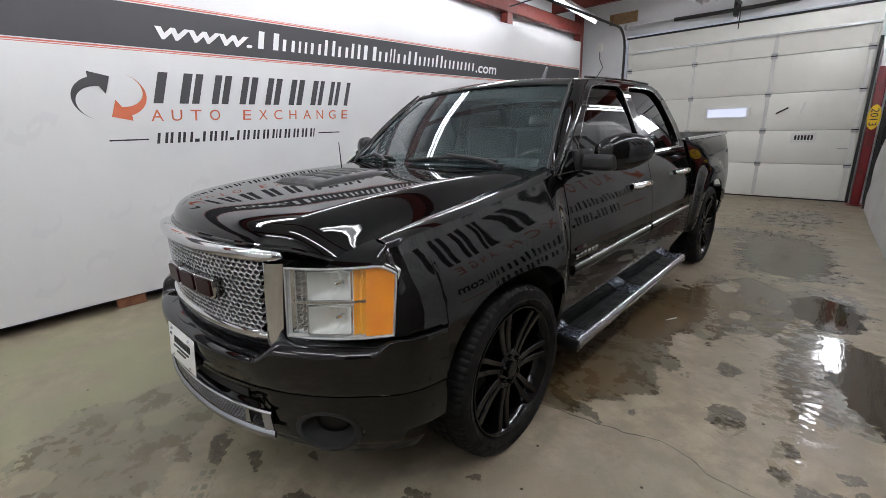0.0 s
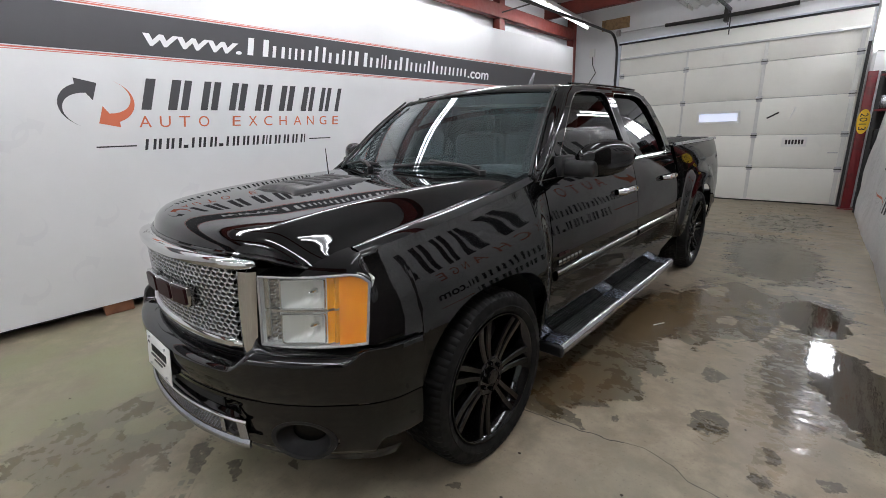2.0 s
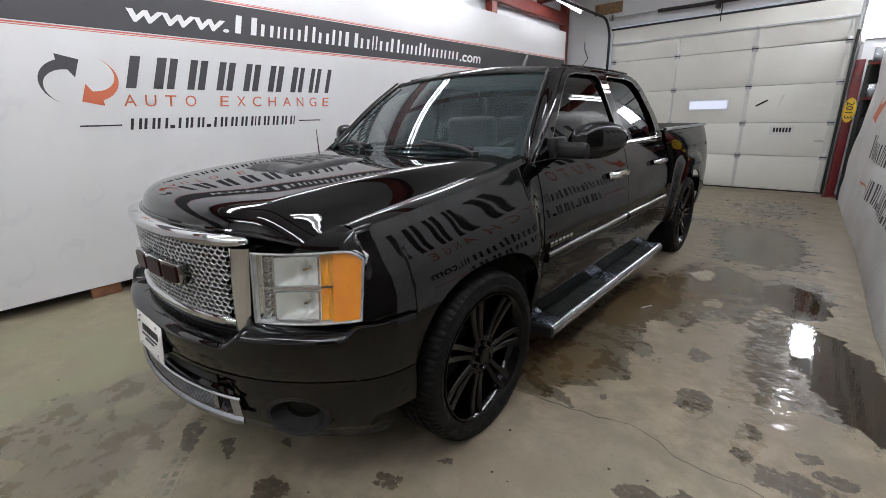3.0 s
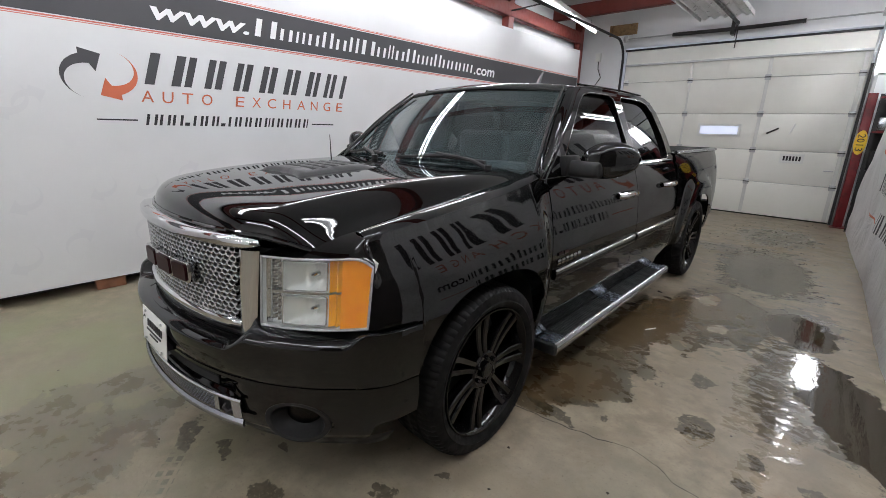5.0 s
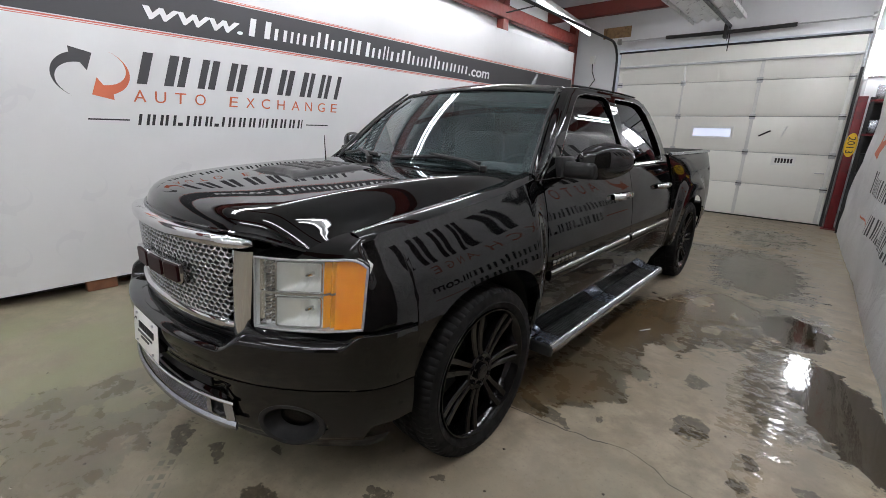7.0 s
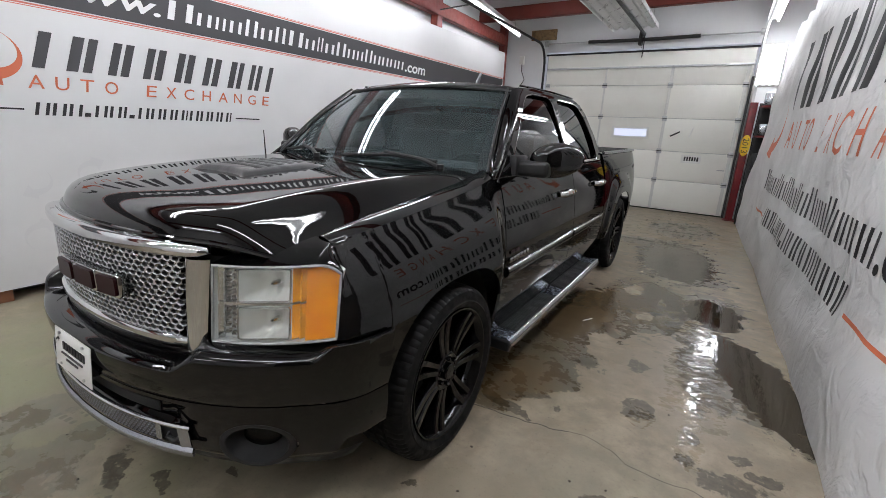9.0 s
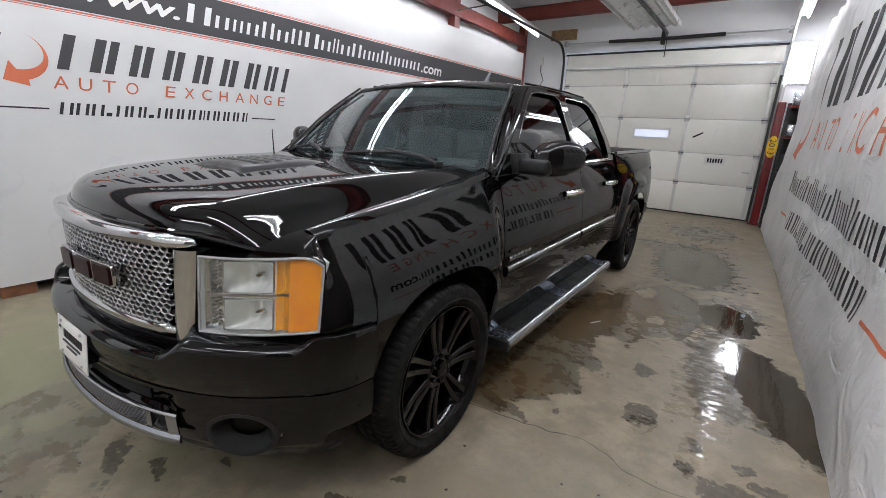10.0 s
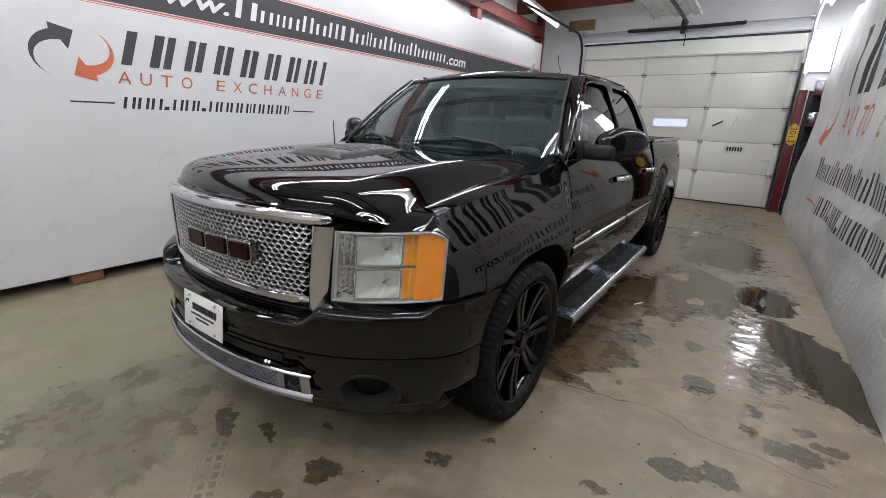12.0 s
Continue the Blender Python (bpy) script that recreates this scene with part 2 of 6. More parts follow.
def worn(name, colour, dark, rough=0.5, metal=0.0, scale=6.0, amount=0.6, relief=0.15):
    m = material(name, colour, rough, metal)
    n = Nodes(m)
    wear = n.math("MULTIPLY", n.span(n.noise(scale, 7, 0.65), 0.45, 0.75), amount)
    n.put(n.bsdf.inputs["Base Color"], n.mix(wear, colour, dark))
    n.put(n.bsdf.inputs["Roughness"], n.span(n.noise(scale * 2.5, 4), 0.3, 0.7, rough * 0.8, min(1.0, rough * 1.25)))
    n.bump(n.noise(scale * 8, 4), relief, 0.004)
    return m


def clear(name, tint, rough=0.0, ior=1.45, dust_haze=0.0, haze=(0.42, 0.60, 0.63)):
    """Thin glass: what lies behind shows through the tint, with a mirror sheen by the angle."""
    m = bpy.data.materials.new(name)
    m.use_nodes = True
    t = m.node_tree
    t.nodes.clear()
    out, mix = t.nodes.new("ShaderNodeOutputMaterial"), t.nodes.new("ShaderNodeMixShader")
    thru, sheen, fres = t.nodes.new("ShaderNodeBsdfTransparent"), t.nodes.new("ShaderNodeBsdfGlossy"), t.nodes.new("ShaderNodeFresnel")
    thru.inputs["Color"].default_value = (*tint, 1)
    sheen.inputs["Roughness"].default_value = rough
    fres.inputs["IOR"].default_value = ior
    t.links.new(fres.outputs[0], mix.inputs[0])
    t.links.new(thru.outputs[0], mix.inputs[1])
    t.links.new(sheen.outputs[0], mix.inputs[2])
    last = mix.outputs[0]
    # diffuse veil: hazy brightness put into the windscreen, clouding on the lamp lens
    if dust_haze:
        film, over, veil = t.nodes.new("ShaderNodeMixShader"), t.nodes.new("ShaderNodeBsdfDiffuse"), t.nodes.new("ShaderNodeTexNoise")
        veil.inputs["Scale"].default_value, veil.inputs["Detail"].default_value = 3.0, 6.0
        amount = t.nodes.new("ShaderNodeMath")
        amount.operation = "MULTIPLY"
        amount.inputs[1].default_value = dust_haze * 2
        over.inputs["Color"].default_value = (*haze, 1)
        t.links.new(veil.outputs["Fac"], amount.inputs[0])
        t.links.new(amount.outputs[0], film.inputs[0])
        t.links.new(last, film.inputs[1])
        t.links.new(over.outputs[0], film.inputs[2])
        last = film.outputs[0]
    t.links.new(last, out.inputs[0])
    return m


BLACK = paint_black()
TRIM = worn("black_plastic", (0.010, 0.010, 0.0105), (0.020, 0.0195, 0.019), 0.48)
TRIM.node_tree.nodes["Principled BSDF"].inputs["Specular IOR Level"].default_value = 0.35
VENT = worn("vent_plastic", (0.009, 0.009, 0.010), (0.016, 0.016, 0.016), 0.42)
RUBBER = worn("tyre_rubber", (0.004, 0.004, 0.004), (0.009, 0.0085, 0.008), 0.62, scale=9)
RUBBER.node_tree.nodes["Principled BSDF"].inputs["Specular IOR Level"].default_value = 0.2
RIM = material("black_wheel", (0.002, 0.002, 0.002), 0.09, spec=0.28)
CHROME = worn("chrome", (0.62, 0.63, 0.64), (0.50, 0.50, 0.50), 0.05, 1.0, scale=14, amount=0.35, relief=0.004)
SATIN = material("brushed_steel", (0.42, 0.44, 0.48), 0.24, 1.0)
AERIAL = worn("grey_plastic", (0.14, 0.14, 0.15), (0.09, 0.09, 0.09), 0.4)
BLUECAP = worn("bar_cap_finish", (0.30, 0.34, 0.42), (0.20, 0.23, 0.29), 0.25, 0.9, scale=20, relief=0.02)
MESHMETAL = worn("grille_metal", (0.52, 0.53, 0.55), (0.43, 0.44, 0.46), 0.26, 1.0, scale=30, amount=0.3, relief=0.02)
# darker copy of the grille metal: shade inside the cells put into colour
MESHSHADE = worn("grille_metal_shaded", (0.16, 0.165, 0.17), (0.11, 0.11, 0.12), 0.4, 0.8, scale=30, amount=0.3, relief=0.02)
RED = material("emblem_red", (0.016, 0.0015, 0.0025), 0.35, spec=0.15)
FRIT = material("screen_print", (0.006, 0.006, 0.006), 0.6, spec=0.1)
STEP = worn("step_edge_metal", (0.55, 0.56, 0.58), (0.35, 0.36, 0.38), 0.16, 1.0, scale=20, amount=0.5, relief=0.03)
GLOSSBLACK = worn("mirror_plastic", (0.005, 0.005, 0.0055), (0.009, 0.009, 0.009), 0.2, relief=0.02)
GLOSSY = worn("gloss_black_plastic", (0.008, 0.008, 0.009), (0.02, 0.02, 0.02), 0.3, relief=0.02)
DARK = material("deep_black", (0.004, 0.004, 0.004), 0.85)
INSIDE = worn("cabin_plastic", (0.035, 0.040, 0.043), (0.048, 0.052, 0.054), 0.65)
LEATHER = worn("seat_leather", (0.005, 0.006, 0.0065), (0.009, 0.009, 0.009), 0.6)
# the teal veil here lightens the screen as haze and reflections would
GLASS = clear("windscreen_glass", (0.46, 0.57, 0.59), ior=1.62, dust_haze=0.048)
LIGHT_TINT = clear("light_tinted_glass", (0.24, 0.27, 0.27), ior=1.7)
TINTED = clear("tinted_glass", (0.05, 0.055, 0.055), ior=1.55)
FOGLENS = clear("fog_lamp_lens", (0.30, 0.31, 0.32), 0.05, 1.45)
LENS = clear("lamp_lens", (0.95, 0.96, 0.95), 0.03, 1.35, dust_haze=0.05, haze=(0.85, 0.86, 0.83))
REFLECTOR = worn("lamp_reflector", (0.90, 0.91, 0.90), (0.78, 0.78, 0.76), 0.2, 0.25, scale=18, amount=0.6)
LAMPCHROME = worn("lamp_chrome", (0.66, 0.67, 0.67), (0.50, 0.50, 0.49), 0.08, 1.0, scale=30, amount=0.3, relief=0.03)
DIFFUSE = worn("lamp_block", (0.90, 0.92, 0.89), (0.80, 0.82, 0.78), 0.12, 0.4, scale=10, amount=0.5)
AMBER = worn("amber_lens", (1.0, 0.40, 0.012), (0.90, 0.27, 0.006), 0.12, scale=7, amount=0.8, relief=0.05)
AMBERDEEP = material("amber_block", (1.0, 0.50, 0.03), 0.25, coat=0.3)
GASKET = worn("lamp_rim", (0.36, 0.36, 0.36), (0.24, 0.24, 0.24), 0.3, scale=25)
CONCRETE = concrete()
CANVAS = cloth("white_banner", (0.725, 0.725, 0.73), 0.12)
CANVAS_R = creased()
INK = cloth("charcoal_ink", (0.052, 0.05, 0.055), 0.08)
INK_DARK = cloth("black_ink", (0.018, 0.018, 0.02), 0.08)
ORANGE = cloth("orange_ink", (0.62, 0.15, 0.07), 0.08)
ROSE = cloth("red_line_ink", (0.60, 0.16, 0.12), 0.08)
WHITE_INK = cloth("white_ink", (0.82, 0.82, 0.82), 0.08)
GHOST = cloth("ghost_ink", (0.695, 0.695, 0.705), 0.08)
DOORPAINT = worn("door_paint", (0.83, 0.825, 0.765), (0.765, 0.76, 0.70), 0.42, scale=2.5, amount=0.6)
WALLPAINT = worn("wall_liner", (0.78, 0.79, 0.80), (0.71, 0.72, 0.73), 0.5, scale=1.8, amount=0.5)
CEILPAINT = worn("ceiling_liner", (0.70, 0.70, 0.71), (0.58, 0.58, 0.58), 0.6, scale=1.5, amount=0.6)
REDSTEEL = worn("red_primer", (0.20, 0.035, 0.025), (0.12, 0.03, 0.022), 0.5, scale=5)
REDPOST = worn("red_post", (0.17, 0.010, 0.014), (0.04, 0.014, 0.013), 0.4, scale=9, amount=0.9)
ZINC = worn("zinc", (0.52, 0.53, 0.53), (0.36, 0.36, 0.36), 0.35, 0.8, scale=12)
STILE = worn("pale_zinc", (0.66, 0.66, 0.63), (0.52, 0.52, 0.50), 0.4, 0.3, scale=12)
BLACKSTEEL = worn("black_steel", (0.025, 0.024, 0.024), (0.05, 0.045, 0.04), 0.45, 0.3)
OSB = worn("strand_board", (0.30, 0.19, 0.09), (0.10, 0.055, 0.025), 0.7, scale=14, amount=0.9)
SHEET = worn("white_sheet_metal", (0.72, 0.73, 0.73), (0.5, 0.5, 0.5), 0.32, 0.2, scale=4)
YELLOW = material("yellow_sticker", (0.85, 0.55, 0.02), 0.35)
PAPER = material("white_card", (0.78, 0.78, 0.75), 0.5)
WALL_TUBE = material("wall_lamp_tube", (0.9, 0.9, 0.9), 0.4, emit=(0.965, 0.985, 1.04), power=TUBE_POWER * 0.55)
# power raised above the other tubes to brighten the door end
FAR_TUBE = material("boosted_lamp_tube", (0.9, 0.9, 0.9), 0.4, emit=(0.965, 0.985, 1.04), power=TUBE_POWER * 1.4)
TUBE = material("lamp_tube", (0.9, 0.9, 0.9), 0.4, emit=(0.965, 0.985, 1.04), power=TUBE_POWER)
WOOD = worn("timber", (0.24, 0.10, 0.05), (0.12, 0.05, 0.03), 0.7)


# ---- mesh helpers ----
def mesh_of(bm, mat, smooth=True, angle=35):
    me = bpy.data.meshes.new("mesh")
    bmesh.ops.recalc_face_normals(bm, faces=bm.faces)
    bm.to_mesh(me)
    bm.free()
    me.materials.append(mat)
    if smooth:
        me.shade_smooth()
        me.set_sharp_from_angle(angle=radians(angle))
    return me


def part(name, bm, mat, parent=None, label="", smooth=True, angle=35):
    me = bm if isinstance(bm, bpy.types.Mesh) else mesh_of(bm, mat, smooth, angle)
    ob = new(name, me)
    ob.parent = parent
    return tagged(ob, label) if label else ob


def thing(name, label, category, at=(0, 0, 0), group="", kind=""):
    ob = new(name)
    ob.location = at
    return tagged(ob, label, category, group, kind)


def grid(fn, us, vs, bm=None, skip=None):
    bm = bm or bmesh.new()
    rows = [[bm.verts.new(fn(u, v)) for v in vs] for u in us]
    for i in range(len(us) - 1):
        for j in range(len(vs) - 1):
            if skip and skip((us[i] + us[i + 1]) / 2, (vs[j] + vs[j + 1]) / 2):
                continue
            bm.faces.new((rows[i][j], rows[i + 1][j], rows[i + 1][j + 1], rows[i][j + 1]))
    return bm


def thick(bm, d):
    """Give a skin depth d towards the back of its faces."""
    bmesh.ops.recalc_face_normals(bm, faces=bm.faces)
    bmesh.ops.solidify(bm, geom=bm.faces[:], thickness=d)
    return bm


def box(x0, y0, z0, x1, y1, z1, bm=None, bevel=0.0, seg=2):
    own = bmesh.new()
    bmesh.ops.create_cube(own, size=1, matrix=Matrix.Translation(((x0 + x1) / 2, (y0 + y1) / 2, (z0 + z1) / 2)) @ Matrix.Diagonal((abs(x1 - x0), abs(y1 - y0), abs(z1 - z0), 1)))
    if bevel:
        bmesh.ops.bevel(own, geom=own.edges[:], offset=bevel, segments=seg, affect="EDGES", profile=0.5)
    if bm is None:
        return own
    return join(bm, own)


def join(bm, other, m=None):
    if m is not None:
        other.transform(m)
    me = bpy.data.meshes.new("tmp")
    other.to_mesh(me)
    other.free()
    bm.from_mesh(me)
    bpy.data.meshes.remove(me)
    return bm


def tube(points, r, bm=None, n=8, caps=True):
    bm = bm or bmesh.new()
    pts = [Vector(p) for p in points]
    rings = []
    for i, p in enumerate(pts):
        d = (pts[min(i + 1, len(pts) - 1)] - pts[max(i - 1, 0)]).normalized()
        if not rings:
            a = d.cross((0, 0, 1)) if abs(d.z) < 0.95 else d.cross((1, 0, 0))
        else:
            a = a - d * a.dot(d)
        a.normalize()
        b = d.cross(a)
        rr = r[i] if isinstance(r, (list, tuple)) else r
        rings.append([bm.verts.new(p + rr * (math.cos(k) * a + math.sin(k) * b)) for k in np.arange(n) * 2 * math.pi / n])
    for p, q in zip(rings, rings[1:]):
        for k in range(n):
            bm.faces.new((p[k], p[(k + 1) % n], q[(k + 1) % n], q[k]))
    if caps:
        bm.faces.new(rings[0])
        bm.faces.new(rings[-1][::-1])
    return bm


def lathe(profile, n=48, wave=None):
    """Turn (x, r) pairs round the x axis; the last meets the first if they are equal."""
    bm = bmesh.new()
    rings = []
    for k in range(n):
        a = 2 * math.pi * k / n
        rings.append([bm.verts.new((x, (r + (wave(i, k) if wave else 0)) * math.sin(a), (r + (wave(i, k) if wave else 0)) * math.cos(a))) for i, (x, r) in enumerate(profile)])
    for k in range(n):
        p, q = rings[k], rings[(k + 1) % n]
        for i in range(len(profile) - 1):
            bm.faces.new((p[i], p[i + 1], q[i + 1], q[i]))
    return bm


def outline_mesh(loops, depth, mat, bevel=0.0, place=None):
    """A flat shape with holes from closed loops of (u, v), depth thick; place(u, v, w) lays it out."""
    cu = bpy.data.curves.new("shape", "CURVE")
    cu.dimensions, cu.fill_mode, cu.extrude, cu.bevel_depth, cu.bevel_resolution = "2D", "BOTH", depth / 2, bevel, 1
    for loop in loops:
        s = cu.splines.new("POLY")
        s.points.add(len(loop) - 1)
        for p, (u, v) in zip(s.points, loop):
            p.co = (u, v, 0, 1)
        s.use_cyclic_u = True
    ob = bpy.data.objects.new("shape", cu)
    me = bpy.data.meshes.new_from_object(ob)
    bpy.data.objects.remove(ob)
    bpy.data.curves.remove(cu)
    if place:
        for v in me.vertices:
            v.co = place(*v.co)
    me.materials.clear()
    me.materials.append(mat)
    return me


def words(text, width, height, slant=0.0, heavy=0.0):
    """Lettering as a flat mesh in u, v from (0, 0) to (width, height of a capital)."""
    cu = bpy.data.curves.new("words", "FONT")
    cu.body, cu.size, cu.shear, cu.offset, cu.resolution_u = text, 1.0, slant, heavy, 3
    ob = bpy.data.objects.new("words", cu)
    me = bpy.data.meshes.new_from_object(ob)
    bpy.data.objects.remove(ob)
    bpy.data.curves.remove(cu)
    xs, ys = [v.co.x for v in me.vertices], [v.co.y for v in me.vertices]
    x0, x1 = min(xs), max(xs)
    for v in me.vertices:
        v.co = ((v.co.x - x0) / (x1 - x0) * width, v.co.y / 0.69 * height, 0)
    return me


def islands(me):
    """The separate pieces of a flat mesh, each as a mesh of its own."""
    bm = bmesh.new()
    bm.from_mesh(me)
    bmesh.ops.remove_doubles(bm, verts=bm.verts, dist=1e-5)
    seen, out = set(), []
    for f in bm.faces:
        if f.index in seen:
            continue
        group, todo = [], [f]
        seen.add(f.index)
        while todo:
            g = todo.pop()
            group.append(g)
            for e in g.edges:
                for h in e.link_faces:
                    if h.index not in seen:
                        seen.add(h.index)
                        todo.append(h)
        number, verts, faces = {}, [], []
        for g in group:
            for v in g.verts:
                if v.index not in number:
                    number[v.index] = len(verts)
                    verts.append(tuple(v.co))
            faces.append([number[v.index] for v in g.verts])
        piece = bpy.data.meshes.new("piece")
        piece.from_pydata(verts, [], faces)
        out.append(piece)
    bm.free()
    return out


def rounded(pts, r=0.03, n=4):
    """Round the corners of a closed loop."""
    out, k = [], len(pts)
    for i in range(k):
        p, a, b = Vector(pts[i]), Vector(pts[i - 1]), Vector(pts[(i + 1) % k])
        da, db = (a - p), (b - p)
        ra = min(r, da.length * 0.45, db.length * 0.45)
        s, e = p + da.normalized() * ra, p + db.normalized() * ra
        for t in np.linspace(0, 1, n + 1):
            out.append(tuple((1 - t) ** 2 * s + 2 * t * (1 - t) * p + t * t * e))
    return out


def step(a, b, x):
    t = min(1.0, max(0.0, (x - a) / (b - a)))
    return t * t * (3 - 2 * t)


def curve_at(table, x):
    xs, ys = zip(*table)
    return float(np.interp(x, xs, ys))


def smooth_at(table, x):
    """A soft curve through a short table."""
    if x <= table[0][0]:
        return table[0][1]
    if x >= table[-1][0]:
        return table[-1][1]
    k = max(i for i in range(len(table)) if table[i][0] <= x)
    k = min(k, len(table) - 2)

    def slope(i):
        if i == 0 or i == len(table) - 1:
            j = 0 if i == 0 else len(table) - 2
            return (table[j + 1][1] - table[j][1]) / (table[j + 1][0] - table[j][0])
        return (table[i + 1][1] - table[i - 1][1]) / (table[i + 1][0] - table[i - 1][0])

    (x0, y0), (x1, y1) = table[k], table[k + 1]
    h = x1 - x0
    t = (x - x0) / h
    return y0 * (1 + 2 * t) * (1 - t) ** 2 + slope(k) * h * t * (1 - t) ** 2 + y1 * t * t * (3 - 2 * t) + slope(k + 1) * h * t * t * (t - 1)


# ---- the bay: floor, walls, ceiling ----
WX0, WX1, WY0, WY1, TOP = -2.98, 3.6, -6.0, 8.62, 3.95
DX0, DX1, DTOP = -1.84, 2.03, 3.12


def room():
    floor = part("floor", box(WX0 - 0.3, WY0 - 0.3, -0.25, WX1 + 0.3, WY1 + 0.3, 0.0), CONCRETE, smooth=False)
    tagged(floor, "stained wet concrete floor with puddles and dirt", "floor", kind="structure")
    for name, b in (("wall_west", (WX0 - 0.2, WY0, 0, WX0, WY1, TOP)), ("wall_east", (WX1, WY0, 0, WX1 + 0.2, WY1, TOP)), ("wall_south", (WX0 - 0.2, WY0 - 0.2, 0, WX1 + 0.2, WY0, TOP))):
        mat, say = {"wall_south": (ENDWALL, "unseen white wall added to close the bay and bounce light"), "wall_east": (SHOPWALL, "unseen dark wall standing for unlit space behind the banner")}.get(name, (WALLPAINT, "plain white lined wall of the bay"))
        tagged(part(name, box(*b), mat, smooth=False), say, "wall", kind="structure")
    bm = bmesh.new()
    for b in ((WX0 - 0.2, 0, DX0 - 0.06, TOP), (DX1 + 0.06, 0, WX1 + 0.2, TOP), (DX0 - 0.06, DTOP + 0.06, DX1 + 0.06, TOP)):
        box(b[0], WY1, b[1], b[2], WY1 + 0.2, b[3], bm)
    tagged(part("wall_north", bm, WALLPAINT, smooth=False), "white lined end wall around the overhead door", "wall", kind="structure")
    tagged(part("ceiling", box(WX0 - 0.2, WY0 - 0.2, TOP, WX1 + 0.2, WY1 + 0.2, TOP + 0.2), CEILPAINT, smooth=False), "white insulated ceiling lining", "ceiling", kind="structure")


def beam(name, a, b, width, height, label):
    """A red steel channel from a to b."""
    a, b = Vector(a), Vector(b)
    d = (b - a)
    length = d.length
    bm = bmesh.new()
    t = 0.012
    box(0, -width / 2, -height / 2, length, -width / 2 + t, height / 2, bm)
    box(0, -width / 2, height / 2 - t, length, width / 2, height / 2, bm)
    box(0, -width / 2, -height / 2, length, width / 2, -height / 2 + t, bm)
    m = Matrix.Translation(a) @ d.to_track_quat("X", "Z").to_matrix().to_4x4()
    bm.transform(m)
    return tagged(part(name, bm, REDSTEEL, smooth=False), label, "steel beam", kind="structure")


def overhead_door():
    door = thing("overhead_door", "closed pale sectional overhead garage door", "garage door", kind="structure")
    y = 8.56
    joints = (0.02, 0.628, 1.21, 1.848, 2.478, DTOP)
    for a, b in zip(joints, joints[1:]):
        sec = part("panel", box(DX0, y, a + 0.005, DX1, y + 0.05, b - 0.005, bevel=0.005), DOORPAINT, door)
    part("backing", box(DX0 - 0.03, y + 0.052, 0.0, DX1 + 0.03, y + 0.058, DTOP + 0.03), ZINC, door, smooth=False)
    part("bottom_seal", box(DX0, y + 0.004, 0.0, DX1, y + 0.046, 0.02, bevel=0.006), TRIM, door)
    # stiles with hinges
    for x in (-1.78, -0.535, 0.722, 1.97):
        for a, b in zip(joints, joints[1:]):
            w = 0.028 if abs(x - 0.72) < 0.1 or x > 1.9 else 0.018
            top = b - 0.02 if b < 3 else b - 0.28
            part("stile", box(x - w, y - 0.006, a + 0.02, x + w, y - 0.002, top), STILE if x > -1 else DOORPAINT, door)
        for z in joints[1:-1]:
            h = part("hinge", box(x - 0.045, y - 0.014, z - 0.05, x + 0.045, y - 0.007, z + 0.045, bevel=0.003), ZINC, door)
            part("hinge_pin", tube([(x - 0.05, y - 0.018, z), (x + 0.05, y - 0.018, z)], 0.008), BLACKSTEEL, door)
    part("stiffener", box(DX0, y - 0.05, 2.805, DX1, y, 2.84, bevel=0.003), ZINC, door)
    part("middle_strip", box(0.03, y - 0.005, 2.49, 0.075, y - 0.001, 2.8), DOORPAINT, door)
    # small window
    win = part("window", outline_mesh([[(-0.25, 1.435), (0.47, 1.435), (0.47, 1.665), (-0.25, 1.665)], [(-0.21, 1.475), (0.43, 1.475), (0.43, 1.625), (-0.21, 1.625)]], 0.02, PAPER, 0.003, lambda u, v, w: (u, y - 0.012 + w, v)), PAPER, door, "white framed small window")
    part("pane", box(-0.21, y - 0.008, 1.475, 0.43, y - 0.004, 1.625), SKYPANE, win, "bright daylight pane", smooth=False)
    # latch, handles
    part("handle", tube([(1.80, y - 0.03, 0.905), (1.93, y - 0.03, 0.905)], 0.01), ZINC, door)
    part("lift_handle", tube([(1.215, y - 0.02, 1.50), (1.265, y - 0.02, 1.68)], 0.012), PAPER, door)
    part("latch_bar", tube([(0.88, y - 0.02, 1.505), (1.045, y - 0.02, 1.60)], 0.014), BLACKSTEEL, door, "black latch bar")
    card = part("card", box(1.15, y - 0.008, 1.0, 1.50, y - 0.004, 1.165), PAPER, door, "white numbered card")
    for i in range(6):
        part("print_bar", box(1.2 + i * 0.045, y - 0.012, 1.045, 1.2 + i * 0.045 + 0.03, y - 0.009, 1.125), INK_DARK, card)
    # header seal, torsion shaft and spring
    shaft = thing("torsion_spring_shaft", "black torsion spring on a steel shaft above the door", "spring")
    part("shaft", tube([(DX0 + 0.02, y - 0.14, 3.33), (DX1 + 0.05, y - 0.14, 3.33)], 0.013), ZINC, shaft)
    coil = [(x, y - 0.14 + 0.004 * math.sin(x * 2), 3.325 - 0.012 * math.sin((x + 0.95) * 1.5)) for x in np.linspace(-0.95, 1.1, 24)]
    part("spring", tube(coil, 0.034, n=12), BLACKSTEEL, shaft)
    part("bracket", box(0.03, y - 0.17, 3.22, 0.09, y - 0.001, 3.46, bevel=0.004), BLACKSTEEL, shaft)
    for x in (DX0 - 0.02, DX1 + 0.02):
        part("drum", tube([(x - 0.03, y - 0.14, 3.33), (x + 0.03, y - 0.14, 3.33)], 0.06, n=16), ZINC, shaft)
